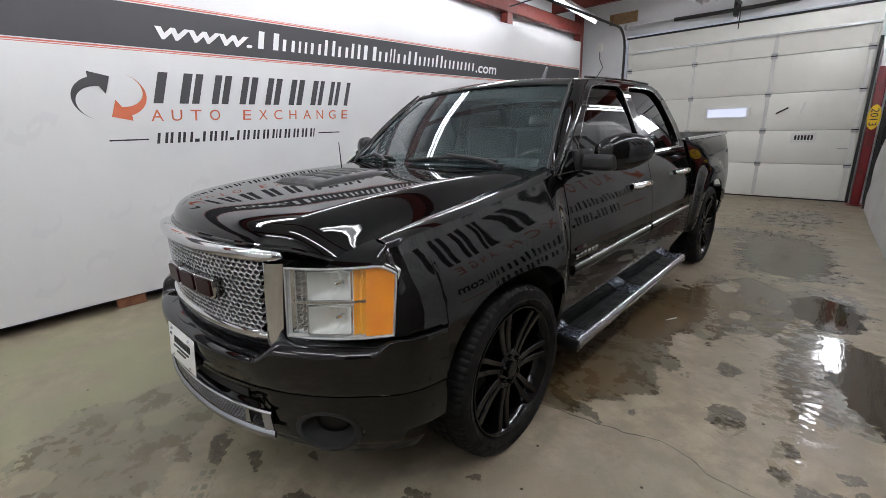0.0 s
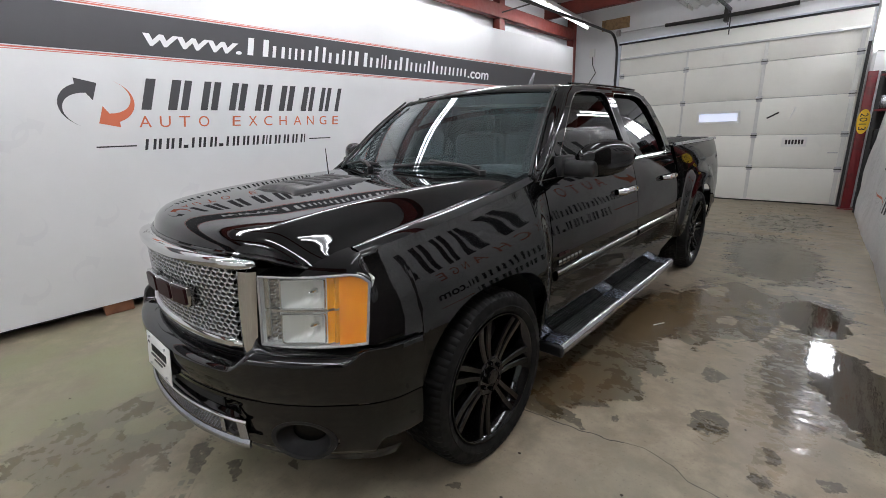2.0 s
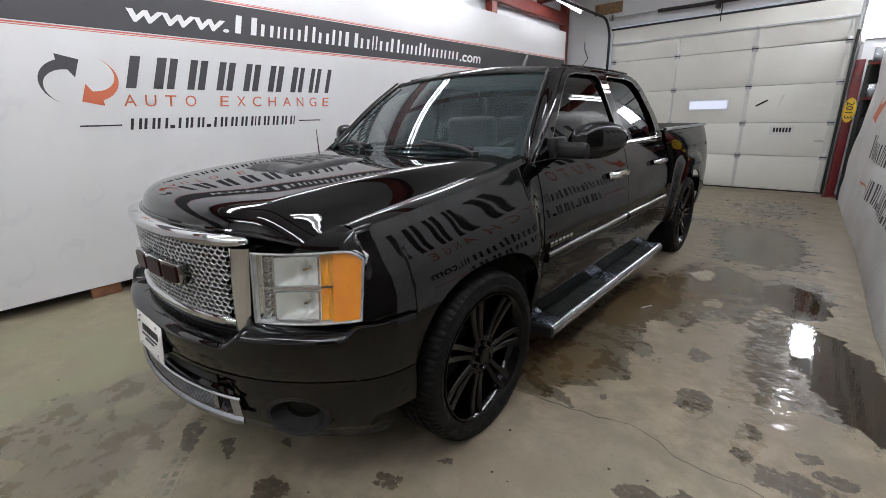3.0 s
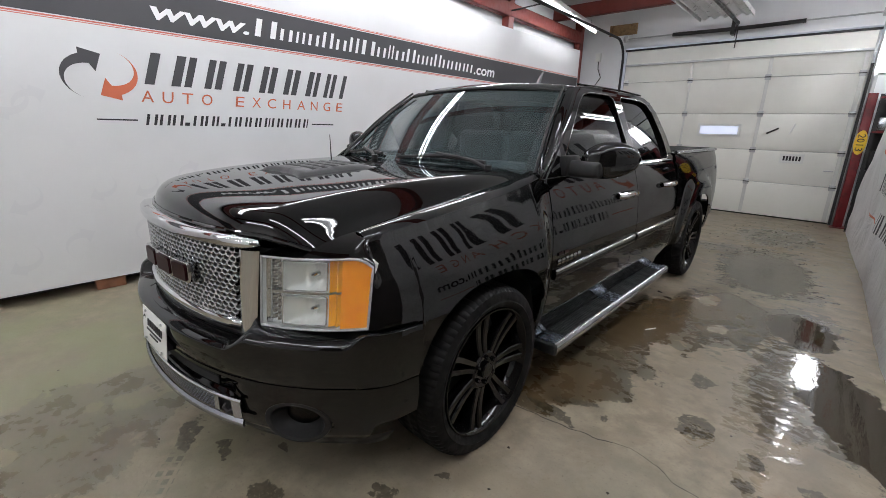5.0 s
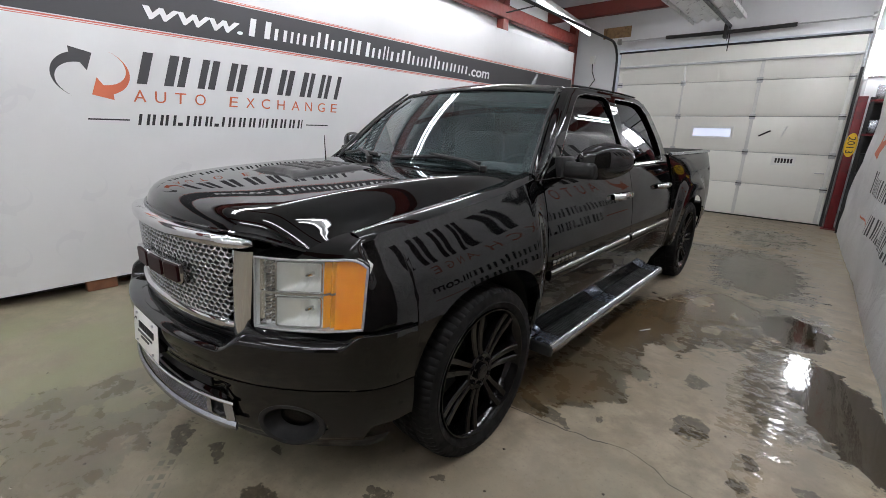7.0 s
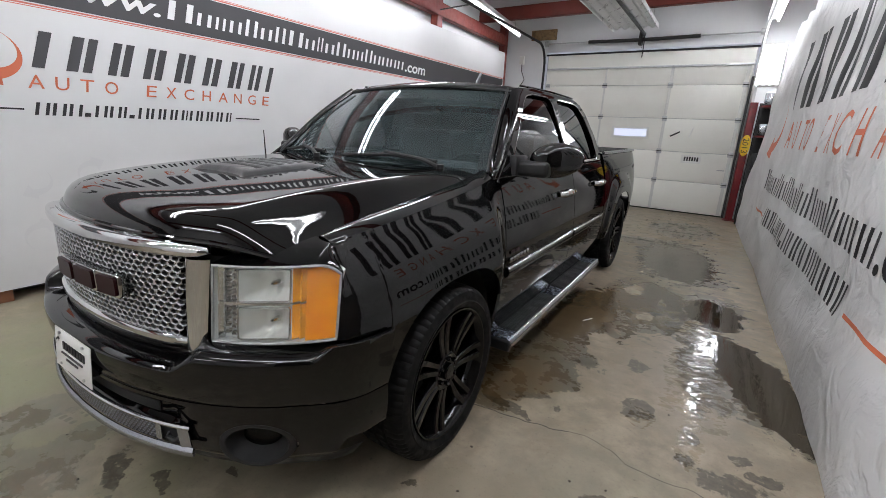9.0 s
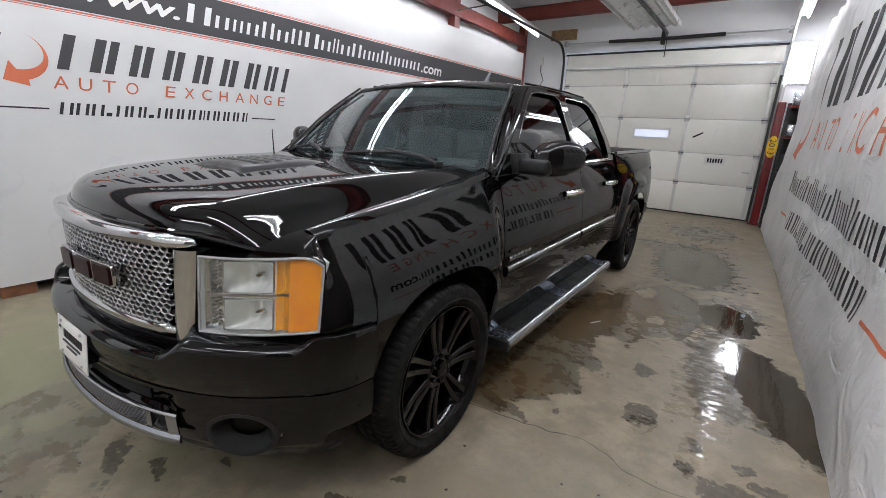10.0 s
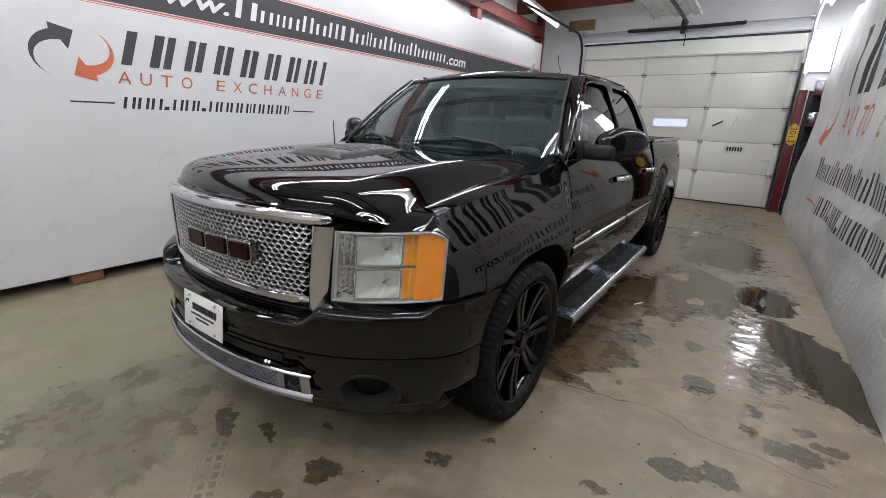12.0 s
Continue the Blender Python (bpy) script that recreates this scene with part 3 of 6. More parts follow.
    tagged(part("door_header_seal", box(DX0 - 0.04, y - 0.02, 3.105, DX1 + 0.04, y + 0.02, 3.14, bevel=0.005), TRIM), "black rubber seal across the door head", "seal", kind="structure")
    # tracks
    for x, side in ((DX0 - 0.07, -1), (DX1 + 0.06, 1)):
        path = [(x, y - 0.04, 0.0), (x, y - 0.04, 2.9)] + [(x, y - 0.04 - 0.42 * (1 - math.cos(a)), 2.9 + 0.42 * math.sin(a)) for a in np.linspace(0.2, math.pi / 2, 7)] + [(x, 4.2, 3.36)]
        track = thing("door_track", "steel roller track of the overhead door", "door track", group="door tracks")
        part("rail", tube(path, 0.026, n=6), BLACKSTEEL if side < 0 else ZINC, track)
        part("wall_angle", box(x - 0.035 + 0.03 * side, y - 0.02, 0, x + 0.035 + 0.03 * side, y + 0.055, 3.1), ZINC if side > 0 else WALLPAINT, track)
        for z in (0.4, 1.4, 2.4):
            part("bracket", box(x - 0.02, y - 0.03, z, x + 0.05 * side, y + 0.04, z + 0.05, bevel=0.003), ZINC, track)


def striplight(at, length, tilt=0.0, along=(0, 1, 0), tubes=2, label="twin-tube fluorescent strip light, lit", glow=None):
    lamp = thing("strip_light", label, "strip light", at, group="strip lights")
    body = box(-0.09, -length / 2, 0.02, 0.09, length / 2, 0.08, bevel=0.008)
    part("housing", body, SHEET, lamp)
    for s in ((-0.06, 0.06) if tubes == 2 else (0.0,)):
        part("tube", tube([(s, -length / 2 + 0.04, 0.0), (s, length / 2 - 0.04, 0.0)], 0.016, n=10), glow or TUBE, lamp)
        for e in (-1, 1):
            part("holder", box(s - 0.015, e * (length / 2 - 0.02) - 0.02, -0.02, s + 0.015, e * (length / 2 - 0.02) + 0.02, 0.03, bevel=0.003), PAPER, lamp)
    for e in (-0.38, 0.38):
        part("hanger", tube([(0, e * length, 0.07), (0, e * length, TOP - at[2] + 0.001)], 0.004, n=5), ZINC, lamp)
    lamp.rotation_euler = Vector(along).to_track_quat("Y", "Z").to_euler()
    return lamp


SKYPANE = material("daylight", (0.5, 0.55, 0.65), 0.2, emit=(0.72, 0.78, 1.0), power=0.75)


def upper_structure():
    for i, y in enumerate((-4.2, -1.3, 1.6, 4.5, 7.35)):
        beam("roof_beam", (WX0, y, 3.74), (WX1, y, 3.74), 0.1, 0.24, "red steel roof beam")
    for y in (5.55, 8.35):
        beam("column", (-2.88, y, 0), (-2.88, y, TOP), 0.16, 0.14, "red steel wall column")
    beam("eave_beam", (-2.86, WY0, 3.66), (-2.86, 8.4, 3.43), 0.12, 0.22, "red steel eave beam")
    bm = box(-2.3, 8.585, 3.45, -1.72, 8.618, 3.66)
    tagged(part("header_board", bm, OSB, smooth=False), "rough strand board over the door corner", "board", kind="structure")
    # conduit brace at the eave
    brace = thing("eave_conduit", "thin dark conduit along the eave beam", "conduit")
    part("pipe", tube([(-2.78, 5.5, 3.45), (-2.45, 6.0, 3.62), (-2.25, 6.6, 3.66)], 0.012), BLACKSTEEL, brace)
    # ribbed panel and rail of the opener
    panel = thing("ribbed_panel", "white ribbed sheet metal panel hung under the roof", "metal panel")
    us = [-0.38 + 0.16 * k + d for k in range(5) for d in (0.0, 0.055, 0.075, 0.14)] + [0.42]
    bm = grid(lambda u, v: (u, v, 3.47 - (0.045 if 0.05 < (u + 0.3801) % 0.16 < 0.1395 and u < 0.415 else 0.0)), us, (4.0, 7.95))
    part("sheet", thick(bm, 0.006), SHEET, panel, smooth=False)
    for x in (-0.38, 0.42):
        part("edge", box(x - 0.01, 4.0, 3.40, x + 0.01, 7.95, 3.47), SHEET, panel)
    for y in (5.0, 7.6):
        for x in (-0.35, 0.37):
            part("hanger", tube([(x, y, 3.46), (x, y, TOP)], 0.006, n=6), ZINC, panel)
    rail = thing("opener_rail", "black chain rail of the door opener", "door opener")
    part("rail", box(0.13, 3.5, 3.36, 0.17, 8.3, 3.40, bevel=0.004), BLACKSTEEL, rail)
    part("arm", tube([(0.15, 8.28, 3.38), (0.14, 8.40, 3.22), (0.12, 8.50, 3.0)], 0.009), BLACKSTEEL, rail)
    part("release_cord", tube([(0.15, 8.2, 3.37), (0.14, 8.22, 3.12)], 0.004, n=5), RED, rail)
    part("motor", box(0.0, 3.2, 3.34, 0.3, 3.6, 3.52, bevel=0.02), SHEET, rail)
    # lamps
    striplight((-2.2, 6.58, 3.47), 2.2, along=(0, 2.1, -0.17), tubes=1, label="single-tube fluorescent strip light, lit, beside the door track")
    for y in (-1.3, 1.2, 3.7):
        striplight((-2.05, y, 3.55), 2.3)
    for y in (-3.8, -1.3, 1.2, 3.7):
        striplight((2.22, y, 3.55), 2.3)
    striplight((2.16, 7.0, 3.43), 2.2, glow=FAR_TUBE)
    striplight((0.75, -2.7, 3.5), 2.3, along=(1, 0, 0))
    # added fill out of view, brightens the truck's front
    striplight((-0.9, -4.6, 3.5), 2.3, along=(1, 0, 0))
    # unseen extra lamp, added for highlight lines on the hood shoulder
    striplight((0.75, 0.35, 3.6), 2.2)
    wl = thing("wall_light", "wide multi-tube light fixed upright on the end wall, lit", "wall light")
    part("housing", box(2.10, 8.54, 2.46, 2.45, 8.615, 3.14, bevel=0.01), SHEET, wl)
    for x in (2.135, 2.23, 2.325, 2.42):
        part("tube", tube([(x, 8.51, 2.47), (x, 8.51, 3.12)], 0.022, n=10), WALL_TUBE, wl)
    # flex at the door's side
    flex = thing("hanging_cable", "white socket box with a looping cable on the wall", "cable")
    part("socket_box", box(-2.54, 8.55, 2.96, -2.43, 8.615, 3.13, bevel=0.006), PAPER, flex)
    part("cable", tube([(-2.48, 8.58, 2.99), (-2.46, 8.56, 2.8), (-2.38, 8.56, 2.62), (-2.5, 8.56, 2.45), (-2.56, 8.56, 2.3), (-2.45, 8.56, 2.22), (-2.38, 8.56, 2.3), (-2.5, 8.56, 2.32), (-2.55, 8.56, 2.05)], 0.009, n=6), TRIM, flex)


# ---- banners ----
def lx(y, z):
    return -2.64 + 0.0012 * math.sin(y * 2.1 + z) + 0.0008 * math.sin(z * 5 + y)


FOOT = [(-0.2, 2.53), (0.5, 2.51), (1.7, 2.50), (2.9, 2.455), (4.6, 2.42), (6.0, 2.35), (7.9, 2.275)]


def rx(y, z):
    """The sheet along the east side: hung from above, its foot drawn in, creased."""
    k = z / 3.1
    x = (2.61 - 0.047 * y) * (1 - k) + (2.66 - 0.030 * y) * k
    x += (smooth_at(FOOT, y) - x) * (1 - step(0.0, 0.6, z))
    free = step(0.0, 0.5, z)
    x += free * (0.018 * math.sin(y * 1.9 + 0.6 * z) * (0.4 + k) + 0.008 * math.sin(y * 5.3 - 1.1 * z) + 0.006 * math.sin(9 * y + 2 * z) * k)
    x += free * 0.06 * noise.noise((y * 0.9, z * 1.3, 0.3)) * (1 - 0.5 * k) + 0.022 * step(4.2, 6.8, y) * math.sin(y * 11 + 1.2 * math.sin(z * 2.0)) * k + (0.3 + 0.7 * free) * 0.02 * noise.noise((y * 3.1 + z, z * 2.3, 4.0))
    x += 0.020 * (1 - step(0.35, 1.0, z)) * step(0.0, 0.12, z) * math.sin(5.0 * y + 9.0 * z) * noise.noise((y * 0.8, z * 2.0, 7.0))
    x += 0.012 * abs(noise.noise((y * 1.7 - 1.3 * z, z * 0.8 + 0.5 * y, 9.0)))
    return x


def lay_left(me, y, z, lift=0.005):
    for v in me.vertices:
        yy, zz = y + v.co.x, z + v.co.y
        v.co = (lx(yy, zz) + lift + v.co.z, yy, zz)
    return me


def lay_right(me, y, z, lift=0.006):
    """Reads from far to near."""
    bm = bmesh.new()
    bm.from_mesh(me)
    bmesh.ops.triangulate(bm, faces=bm.faces)
    for _ in range(5):
        es = [e for e in bm.edges if e.calc_length() > 0.07]
        if not es:
            break
        bmesh.ops.subdivide_edges(bm, edges=es, cuts=1)
        bmesh.ops.triangulate(bm, faces=[f for f in bm.faces if len(f.verts) > 3])
    for v in bm.verts:
        yy, zz = y - v.co.x, z + v.co.y
        v.co = (rx(yy, zz) - lift, yy, zz)
    bm.to_mesh(me)
    bm.free()
    return me


def flat(loops):
    return outline_mesh(loops, 0.0, INK)


def ink(me, mat):
    me.materials.clear()
    me.materials.append(mat)
    return me


def block_letters(widths, height, slant, gap, low=0.0):
    """Slanted plain bars in place of a name: two to a character; a width below zero makes a low character."""
    out, u = [], 0.0
    for w in widths:
        h, w = (low or height) if w < 0 else height, abs(w)
        s = 0.27 * w if w > 0.08 else 0.8 * w
        k = lambda a, b: (u + a + slant * b, b)
        out.append([k(0, 0), k(s, 0), k(s, h), k(0, h)])
        if w > 0.08:
            out.append([k(w - s, 0), k(w, 0), k(w, h), k(w - s, h)])
        u += w + gap
    return out, u - gap


def put_pieces(name, me, mat, parent, lay, y, z, lift=0.005, scale=(1.0, 1.0)):
    """Lay a flat mesh on a banner, each separate piece as a part."""
    for v in me.vertices:
        v.co.x, v.co.y = v.co.x * scale[0], v.co.y * scale[1]
    for piece in islands(me):
        part(name, ink(lay(piece, y, z, lift), mat), mat, parent)


WEB = [0.24, -0.15, -0.11, -0.14, 0.15, -0.15, 0.05, 0.05, 0.21, -0.15, 0.09, -0.16, 0.17, -0.14, -0.13, 0.15, -0.15, -0.15, -0.15, -0.15]
NUMBER = [0.1, 0.1, 0.1, -0.06, 0.1, 0.1, 0.03, -0.06, 0.1, 0.1, 0.1, 0.1, 0.02, 0.1, 0.1, 0.1, 0.1, 0.02]
NAME = [0.30, 0.25, 0.25, 0.25, 0.25, 0.25, 0.2, 0.2]


def swoosh(u, v, r, turn):
    """A crescent arrow about (u, v), thin at its tail and with a wide head, as a closed loop."""
    angles = np.radians(np.linspace(246, 112, 18))
    outer = [(1.09 * math.cos(a), 0.90 * math.sin(a)) for a in angles]
    inner = [(p + 0.30 * k ** 1.2, q - 0.34 * k ** 2.5) for (p, q), k in zip(outer, np.linspace(0, 1, 18))][::-1]
    loop = outer + [(-0.41, 1.06), (0.325, 0.89), (0.075, 0.20)] + inner[:-1]
    c, s = math.cos(radians(turn)), math.sin(radians(turn))
    return [(u + r * (a * c - b * s), v + r * (a * s + b * c)) for a, b in loop]


def banner_left():
    b = thing("banner", "long white printed banner with a charcoal band and orange lettering", "banner")
    ys, zs = np.linspace(-5.8, 7.96, 140), np.linspace(0.10, 3.12, 40)
    part("sheet", thick(grid(lambda y, z: (lx(y, z), y, z), ys, zs), 0.003), CANVAS, b)
    strip = lambda y0, y1, z0, z1: grid(lambda y, z: (lx(y, z) + 0.004, y, z), np.linspace(y0, y1, 90), (z0, z1))
    part("band", strip(-5.8, 7.94, 2.225, 2.565), INK, b, "charcoal printed band")
    for z0, z1 in ((2.205, 2.217), (2.193, 2.199), (2.573, 2.585), (2.590, 2.595)):
        part("line", strip(-5.8, 7.94, z0, z1), ROSE, b)
    # web address: the plain words, and bars for the name
    put_pieces("lettering", words("www.", 0.85, 0.142, 0.22, 0.02), WHITE_INK, b, lay_left, -0.13, 2.312, 0.007)
    loops, w = block_letters(WEB, 0.165, 0.24, 0.052, 0.115)
    put_pieces("name_bar", flat(loops), WHITE_INK, b, lay_left, 0.775, 2.312, 0.007, (3.50 / w, 1))
    put_pieces("lettering", words(".com", 0.56, 0.150, 0.14, 0.02), WHITE_INK, b, lay_left, 4.33, 2.30, 0.007)
    # the mark
    part("arrow", ink(lay_left(flat([swoosh(-0.600, 1.800, 0.2, 0)]), 0, 0), INK), INK, b, "charcoal crescent arrow")
    part("arrow", ink(lay_left(flat([swoosh(-0.514, 1.836, 0.2, 180)]), 0, 0), ORANGE), ORANGE, b, "orange crescent arrow")
    loops, w = block_letters(NAME, 0.264, 0.33, 0.03)
    put_pieces("name_bar", flat(loops), INK, b, lay_left, -0.255, 1.77, 0.005, (2.06 / w, 1))
    for word, y0, w in (("AUTO", -0.297, 0.615), ("EXCHANGE", 0.514, 1.31)):
        put_pieces("lettering", spaced(word, w, 0.098), ORANGE, b, lay_left, y0, 1.62)
    loops, w = block_letters(NUMBER, 0.094, 0.28, 0.022, 0.03)
    put_pieces("number_bar", flat(loops), INK_DARK, b, lay_left, -0.29, 1.425, 0.005, (1.60 / w, 1))
    for y0, y1 in ((-0.635, -0.345), (1.37, 1.66)):
        part("rule", ink(lay_left(flat([[(0, 0), (y1 - y0, 0), (y1 - y0, 0.012), (0, 0.012)]]), y0, 1.459), INK_DARK), INK_DARK, b)
    # faint repeated marks
    for y, z, r in ((-1.2, 1.62, 0.16), (-0.98, 1.55, 0.14), (-0.72, 0.93, 0.13), (-1.22, 0.88, 0.14), (-0.40, 0.93, 0.13), (-1.55, 1.1, 0.16), (-0.35, 0.48, 0.14), (-0.85, 0.42, 0.14), (-1.3, 0.4, 0.14), (0.05, 0.96, 0.13), (0.35, 0.5, 0.13)):
        part("ghost_arrow", ink(lay_left(flat([swoosh(y, z, r, -8 if int(y * 20) % 2 else 172)]), 0, 0), GHOST), GHOST, b)
    # posts and timber behind the foot
    for y in (-0.75, 3.0):
        foot = part("wood_block", box(-2.75, y - 0.1, 0, -2.66, y + 0.12, 0.11, bevel=0.006), WOOD)
        tagged(foot, "red-brown timber block under the banner", "wood block", group="timber blocks")
    # black strip stands for the dark gap below the sheet
    tagged(part("baseboard", box(WX0, WY0, 0, WX0 + 0.05, WY1, 0.12), TRIM, smooth=False), "black strip standing for the dark gap under the banner", "baseboard", kind="structure")


def spaced(word, width, height):
    me, cell = None, width / (len(word) - 0.3)
    bm = bmesh.new()
    for i, c in enumerate(word):
        m = words(c, cell * (0.58 if c != "I" else 0.2), height, 0.12, 0.0)
        for v in m.vertices:
            v.co.x += i * cell
        bm.from_mesh(m)
        bpy.data.meshes.remove(m)
    me = bpy.data.meshes.new("word")
    bm.to_mesh(me)
    bm.free()
    return me


def banner_right():
    b = thing("banner", "creased white printed banner hanging to the wet floor", "banner")
    far = lambda z: 7.90 - 0.24 * z
    reach = lambda u, z: -0.12 + (far(z) + 0.12) * u
    part("sheet", thick(grid(lambda u, z: (rx(reach(u, z), z), reach(u, z), z), np.linspace(0, 1, 190), np.concatenate([np.linspace(0.004, 0.6, 16), np.linspace(0.66, 3.1, 38)])), 0.004), CANVAS_R, b)
    loops, w = block_letters(NAME, 0.70, 0.10, 0.03)
    put_pieces("name_bar", flat(loops), INK_DARK, b, lay_right, 5.15, 1.84, 0.006, (4.9 / w, 1))
    for word, y0, w in (("AUTO", 4.98, 1.42), ("EXCHANGE", 3.25, 2.65)):
        put_pieces("lettering", spaced(word, w, 0.29), ORANGE, b, lay_right, y0, 1.42, 0.006)
    loops, w = block_letters(WEB, 0.25, 0.1, 0.052, 0.19)
    put_pieces("name_bar", flat(loops), INK_DARK, b, lay_right, 5.5, 0.90, 0.006, (4.2 / w, 1))
    put_pieces("lettering", words(".com", 0.72, 0.25, 0.1, 0.02), INK_DARK, b, lay_right, 1.25, 0.90, 0.006)
    loops, w = block_letters(NUMBER, 0.20, 0.1, 0.022, 0.06)
    put_pieces("number_bar", flat(loops), INK_DARK, b, lay_right, 4.75, 0.55, 0.006, (3.2 / w, 1))
    for y0 in (5.75, 1.42):
        part("rule", ink(lay_right(flat([[(0, 0), (0.85, 0), (0.85, 0.024), (0, 0.024)]]), y0, 0.60), ORANGE), ORANGE, b)
    part("arrow", ink(lay_right(flat([[(a + 0.3, c) for a, c in swoosh(0, 0, 0.36, 180)]]), 6.1, 1.65), ORANGE), ORANGE, b, "orange crescent arrow")
    # top wire with clips
    part("wire", tube([(rx(y, 3.1) + 0.01, y, 3.11) for y in np.linspace(-0.12, 7.2, 12)], 0.008, n=6), ZINC, b)
    for y in np.arange(-0.1, 7.3, 0.55):
        part("clip", box(rx(y, 3.1) - 0.012, y - 0.015, 3.08, rx(y, 3.1) + 0.02, y + 0.015, 3.13, bevel=0.003), ZINC, b)


def back_corner():
    post = thing("red_steel_post", "worn red steel post with a yellow year sticker", "post")
    part("shaft", box(2.10, 8.30, 0.0, 2.22, 8.42, 2.15, bevel=0.008), REDPOST, post)
    part("base_plate", box(2.06, 8.25, 0.0, 2.28, 8.47, 0.015), REDPOST, post)
    part("edge_strip", box(2.035, 8.40, 0.02, 2.075, 8.46, 2.6), BLACKSTEEL, post)
    st = part("year_sticker", outline_mesh([[(0.078 * math.cos(a), 0.19 * math.sin(a)) for a in np.linspace(0, 2 * math.pi, 33)[:-1]]], 0.003, YELLOW, 0.0, lambda u, v, w: (2.16 + u, 8.292 + w, 1.40 + v)), YELLOW, post, "yellow oval year sticker")
    me = words("2013", 0.26, 0.09)
    for v in me.vertices:
        v.co = (2.16 - 0.045 + v.co.y, 8.287, 1.40 + 0.13 - v.co.x)
    part("lettering", ink(me, INK_DARK), INK_DARK, st)
    rack = thing("storage_rack", "dark steel rack with odd parts in the corner", "shelf")
    part("back_sheet", box(2.25, 8.50, 0.05, 2.80, 8.51, 2.15), BLACKSTEEL, rack)
    for x in (2.27, 2.80):
        for y in (8.02, 8.45):
            part("upright", box(x - 0.02, y - 0.02, 0, x + 0.02, y + 0.02, 2.1), BLACKSTEEL, rack)
    for z in (0.35, 0.95, 1.55, 2.05):
        part("shelf", box(2.25, 8.0, z, 2.82, 8.47, z + 0.03), REDPOST if z > 1.5 else BLACKSTEEL, rack)
    for x, z, w, h, m, n in ((2.29, 0.98, 0.16, 0.3, TRIM, "black tool case on the rack"), (2.50, 0.98, 0.22, 0.22, SHEET, "grey metal box on the rack"), (2.30, 0.38, 0.26, 0.34, TRIM, "black crate on the rack"), (2.29, 1.58, 0.17, 0.2, SATIN, "dull metal housing on the rack"), (2.50, 1.58, 0.17, 0.30, WOOD, "red-brown box on the rack"), (2.29, 2.08, 0.2, 0.22, SATIN, "grey metal canister on the rack")):
        tagged(part("storage_box", box(x, 8.03, z, x + w, 8.32, z + h, bevel=0.015), m), n, "box")


def crack():
    """A thin dark crack winding over the floor."""
    pts = [(0.92, 0.352), (1.0, 0.357), (1.06, 0.366), (1.106, 0.363), (1.17, 0.380), (1.25, 0.384), (1.32, 0.402), (1.383, 0.408), (1.46, 0.44), (1.537, 0.459), (1.61, 0.436), (1.668, 0.418), (1.735, 0.367), (1.82, 0.36), (1.9, 0.351), (2.02, 0.372), (2.15, 0.33), (2.3, 0.345)]
    fine = []
    for a, b in zip(pts, pts[1:]):
        for t in np.linspace(0, 1, 6)[:-1]:
            x, y = a[0] + (b[0] - a[0]) * t, a[1] + (b[1] - a[1]) * t
            fine.append((x, y + 0.010 * noise.noise((x * 14, y * 9, 2.0)) + 0.004 * noise.noise((x * 60, 0, 5.0))))
    bm = bmesh.new()
    rows = [(bm.verts.new((x, y - w, 0.0015)), bm.verts.new((x, y + w, 0.0015))) for x, y in fine for w in ((0.0014 + 0.0026 * abs(noise.noise((x * 11, 1.0, 0.0)))) * (1.9 if x < 1.45 else 1.0),)]
    for p, q in zip(rows, rows[1:]):
        bm.faces.new((p[0], q[0], q[1], p[1]))
    tagged(part("floor_crack", bm, CRACKFILL, smooth=False), "thin dark crack in the concrete", "crack", kind="structure")


def litter():
    """Grit and small scraps on the wet floor."""
    rng = random.Random(4)
    straw = part("drinking_straw", tube([(1.14, 1.86, 0.006), (1.19, 1.95, 0.006)], 0.004, n=6), PAPER)
    tagged(straw, "thin white scrap lying on the wet floor", "scrap")
    verts, faces = [], []
    for _ in range(420):
        x, y = rng.uniform(-1.6, 2.2), rng.uniform(-1.7, 7.5)
        if rng.random() < 0.45:
            x, y = rng.uniform(0.8, 2.0), rng.uniform(4.5, 8.2)
        r = rng.uniform(0.003, 0.009) * (1.6 if y > 5 else 1.0)
        base = len(verts)
        for k in range(5):
            a = k * 1.2566 + rng.uniform(-0.3, 0.3)
            verts.append((x + r * math.cos(a) * rng.uniform(0.6, 1.3), y + r * math.sin(a) * rng.uniform(0.6, 1.3), 0.0))
        verts.append((x, y, r * rng.uniform(0.4, 0.8)))
        faces += [(base + k, base + (k + 1) % 5, base + 5) for k in range(5)]
    me = bpy.data.meshes.new("grit")
    me.from_pydata(verts, [], faces)
    me.materials.append(GRIT)
    tagged(part("grit", me, GRIT), "dark grit and dirt crumbs scattered on concrete", "grit", kind="stuff")


CRACKFILL = material("crack_fill", (0.045, 0.038, 0.03), 0.7)
# for the unseen south wall: white to throw light on the truck's front
ENDWALL = worn("unseen_end_wall", (0.78, 0.78, 0.77), (0.68, 0.68, 0.67), 0.6, scale=2)
# for the unseen east wall: dark colour stands for unlit space past the banner
SHOPWALL = worn("unlit_side_wall", (0.11, 0.095, 0.085), (0.08, 0.068, 0.06), 0.7, scale=2)
GRIT = worn("dirt_grit", (0.05, 0.04, 0.03), (0.12, 0.10, 0.08), 0.8)
room()
crack()
litter()
upper_structure()
overhead_door()
banner_left()
banner_right()
back_corner()


# ---- the pickup: shape functions (x across, y to the rear from the front axle, z up) ----
AXLES, HUB = (0.0, 3.645), 0.392
SIDE = [(0.30, 0.885), (0.42, 0.925), (0.58, 0.952), (0.78, 0.966), (0.88, 0.963), (0.97, 0.954), (1.06, 0.940), (1.15, 0.918), (1.21, 0.900), (1.26, 0.880)]
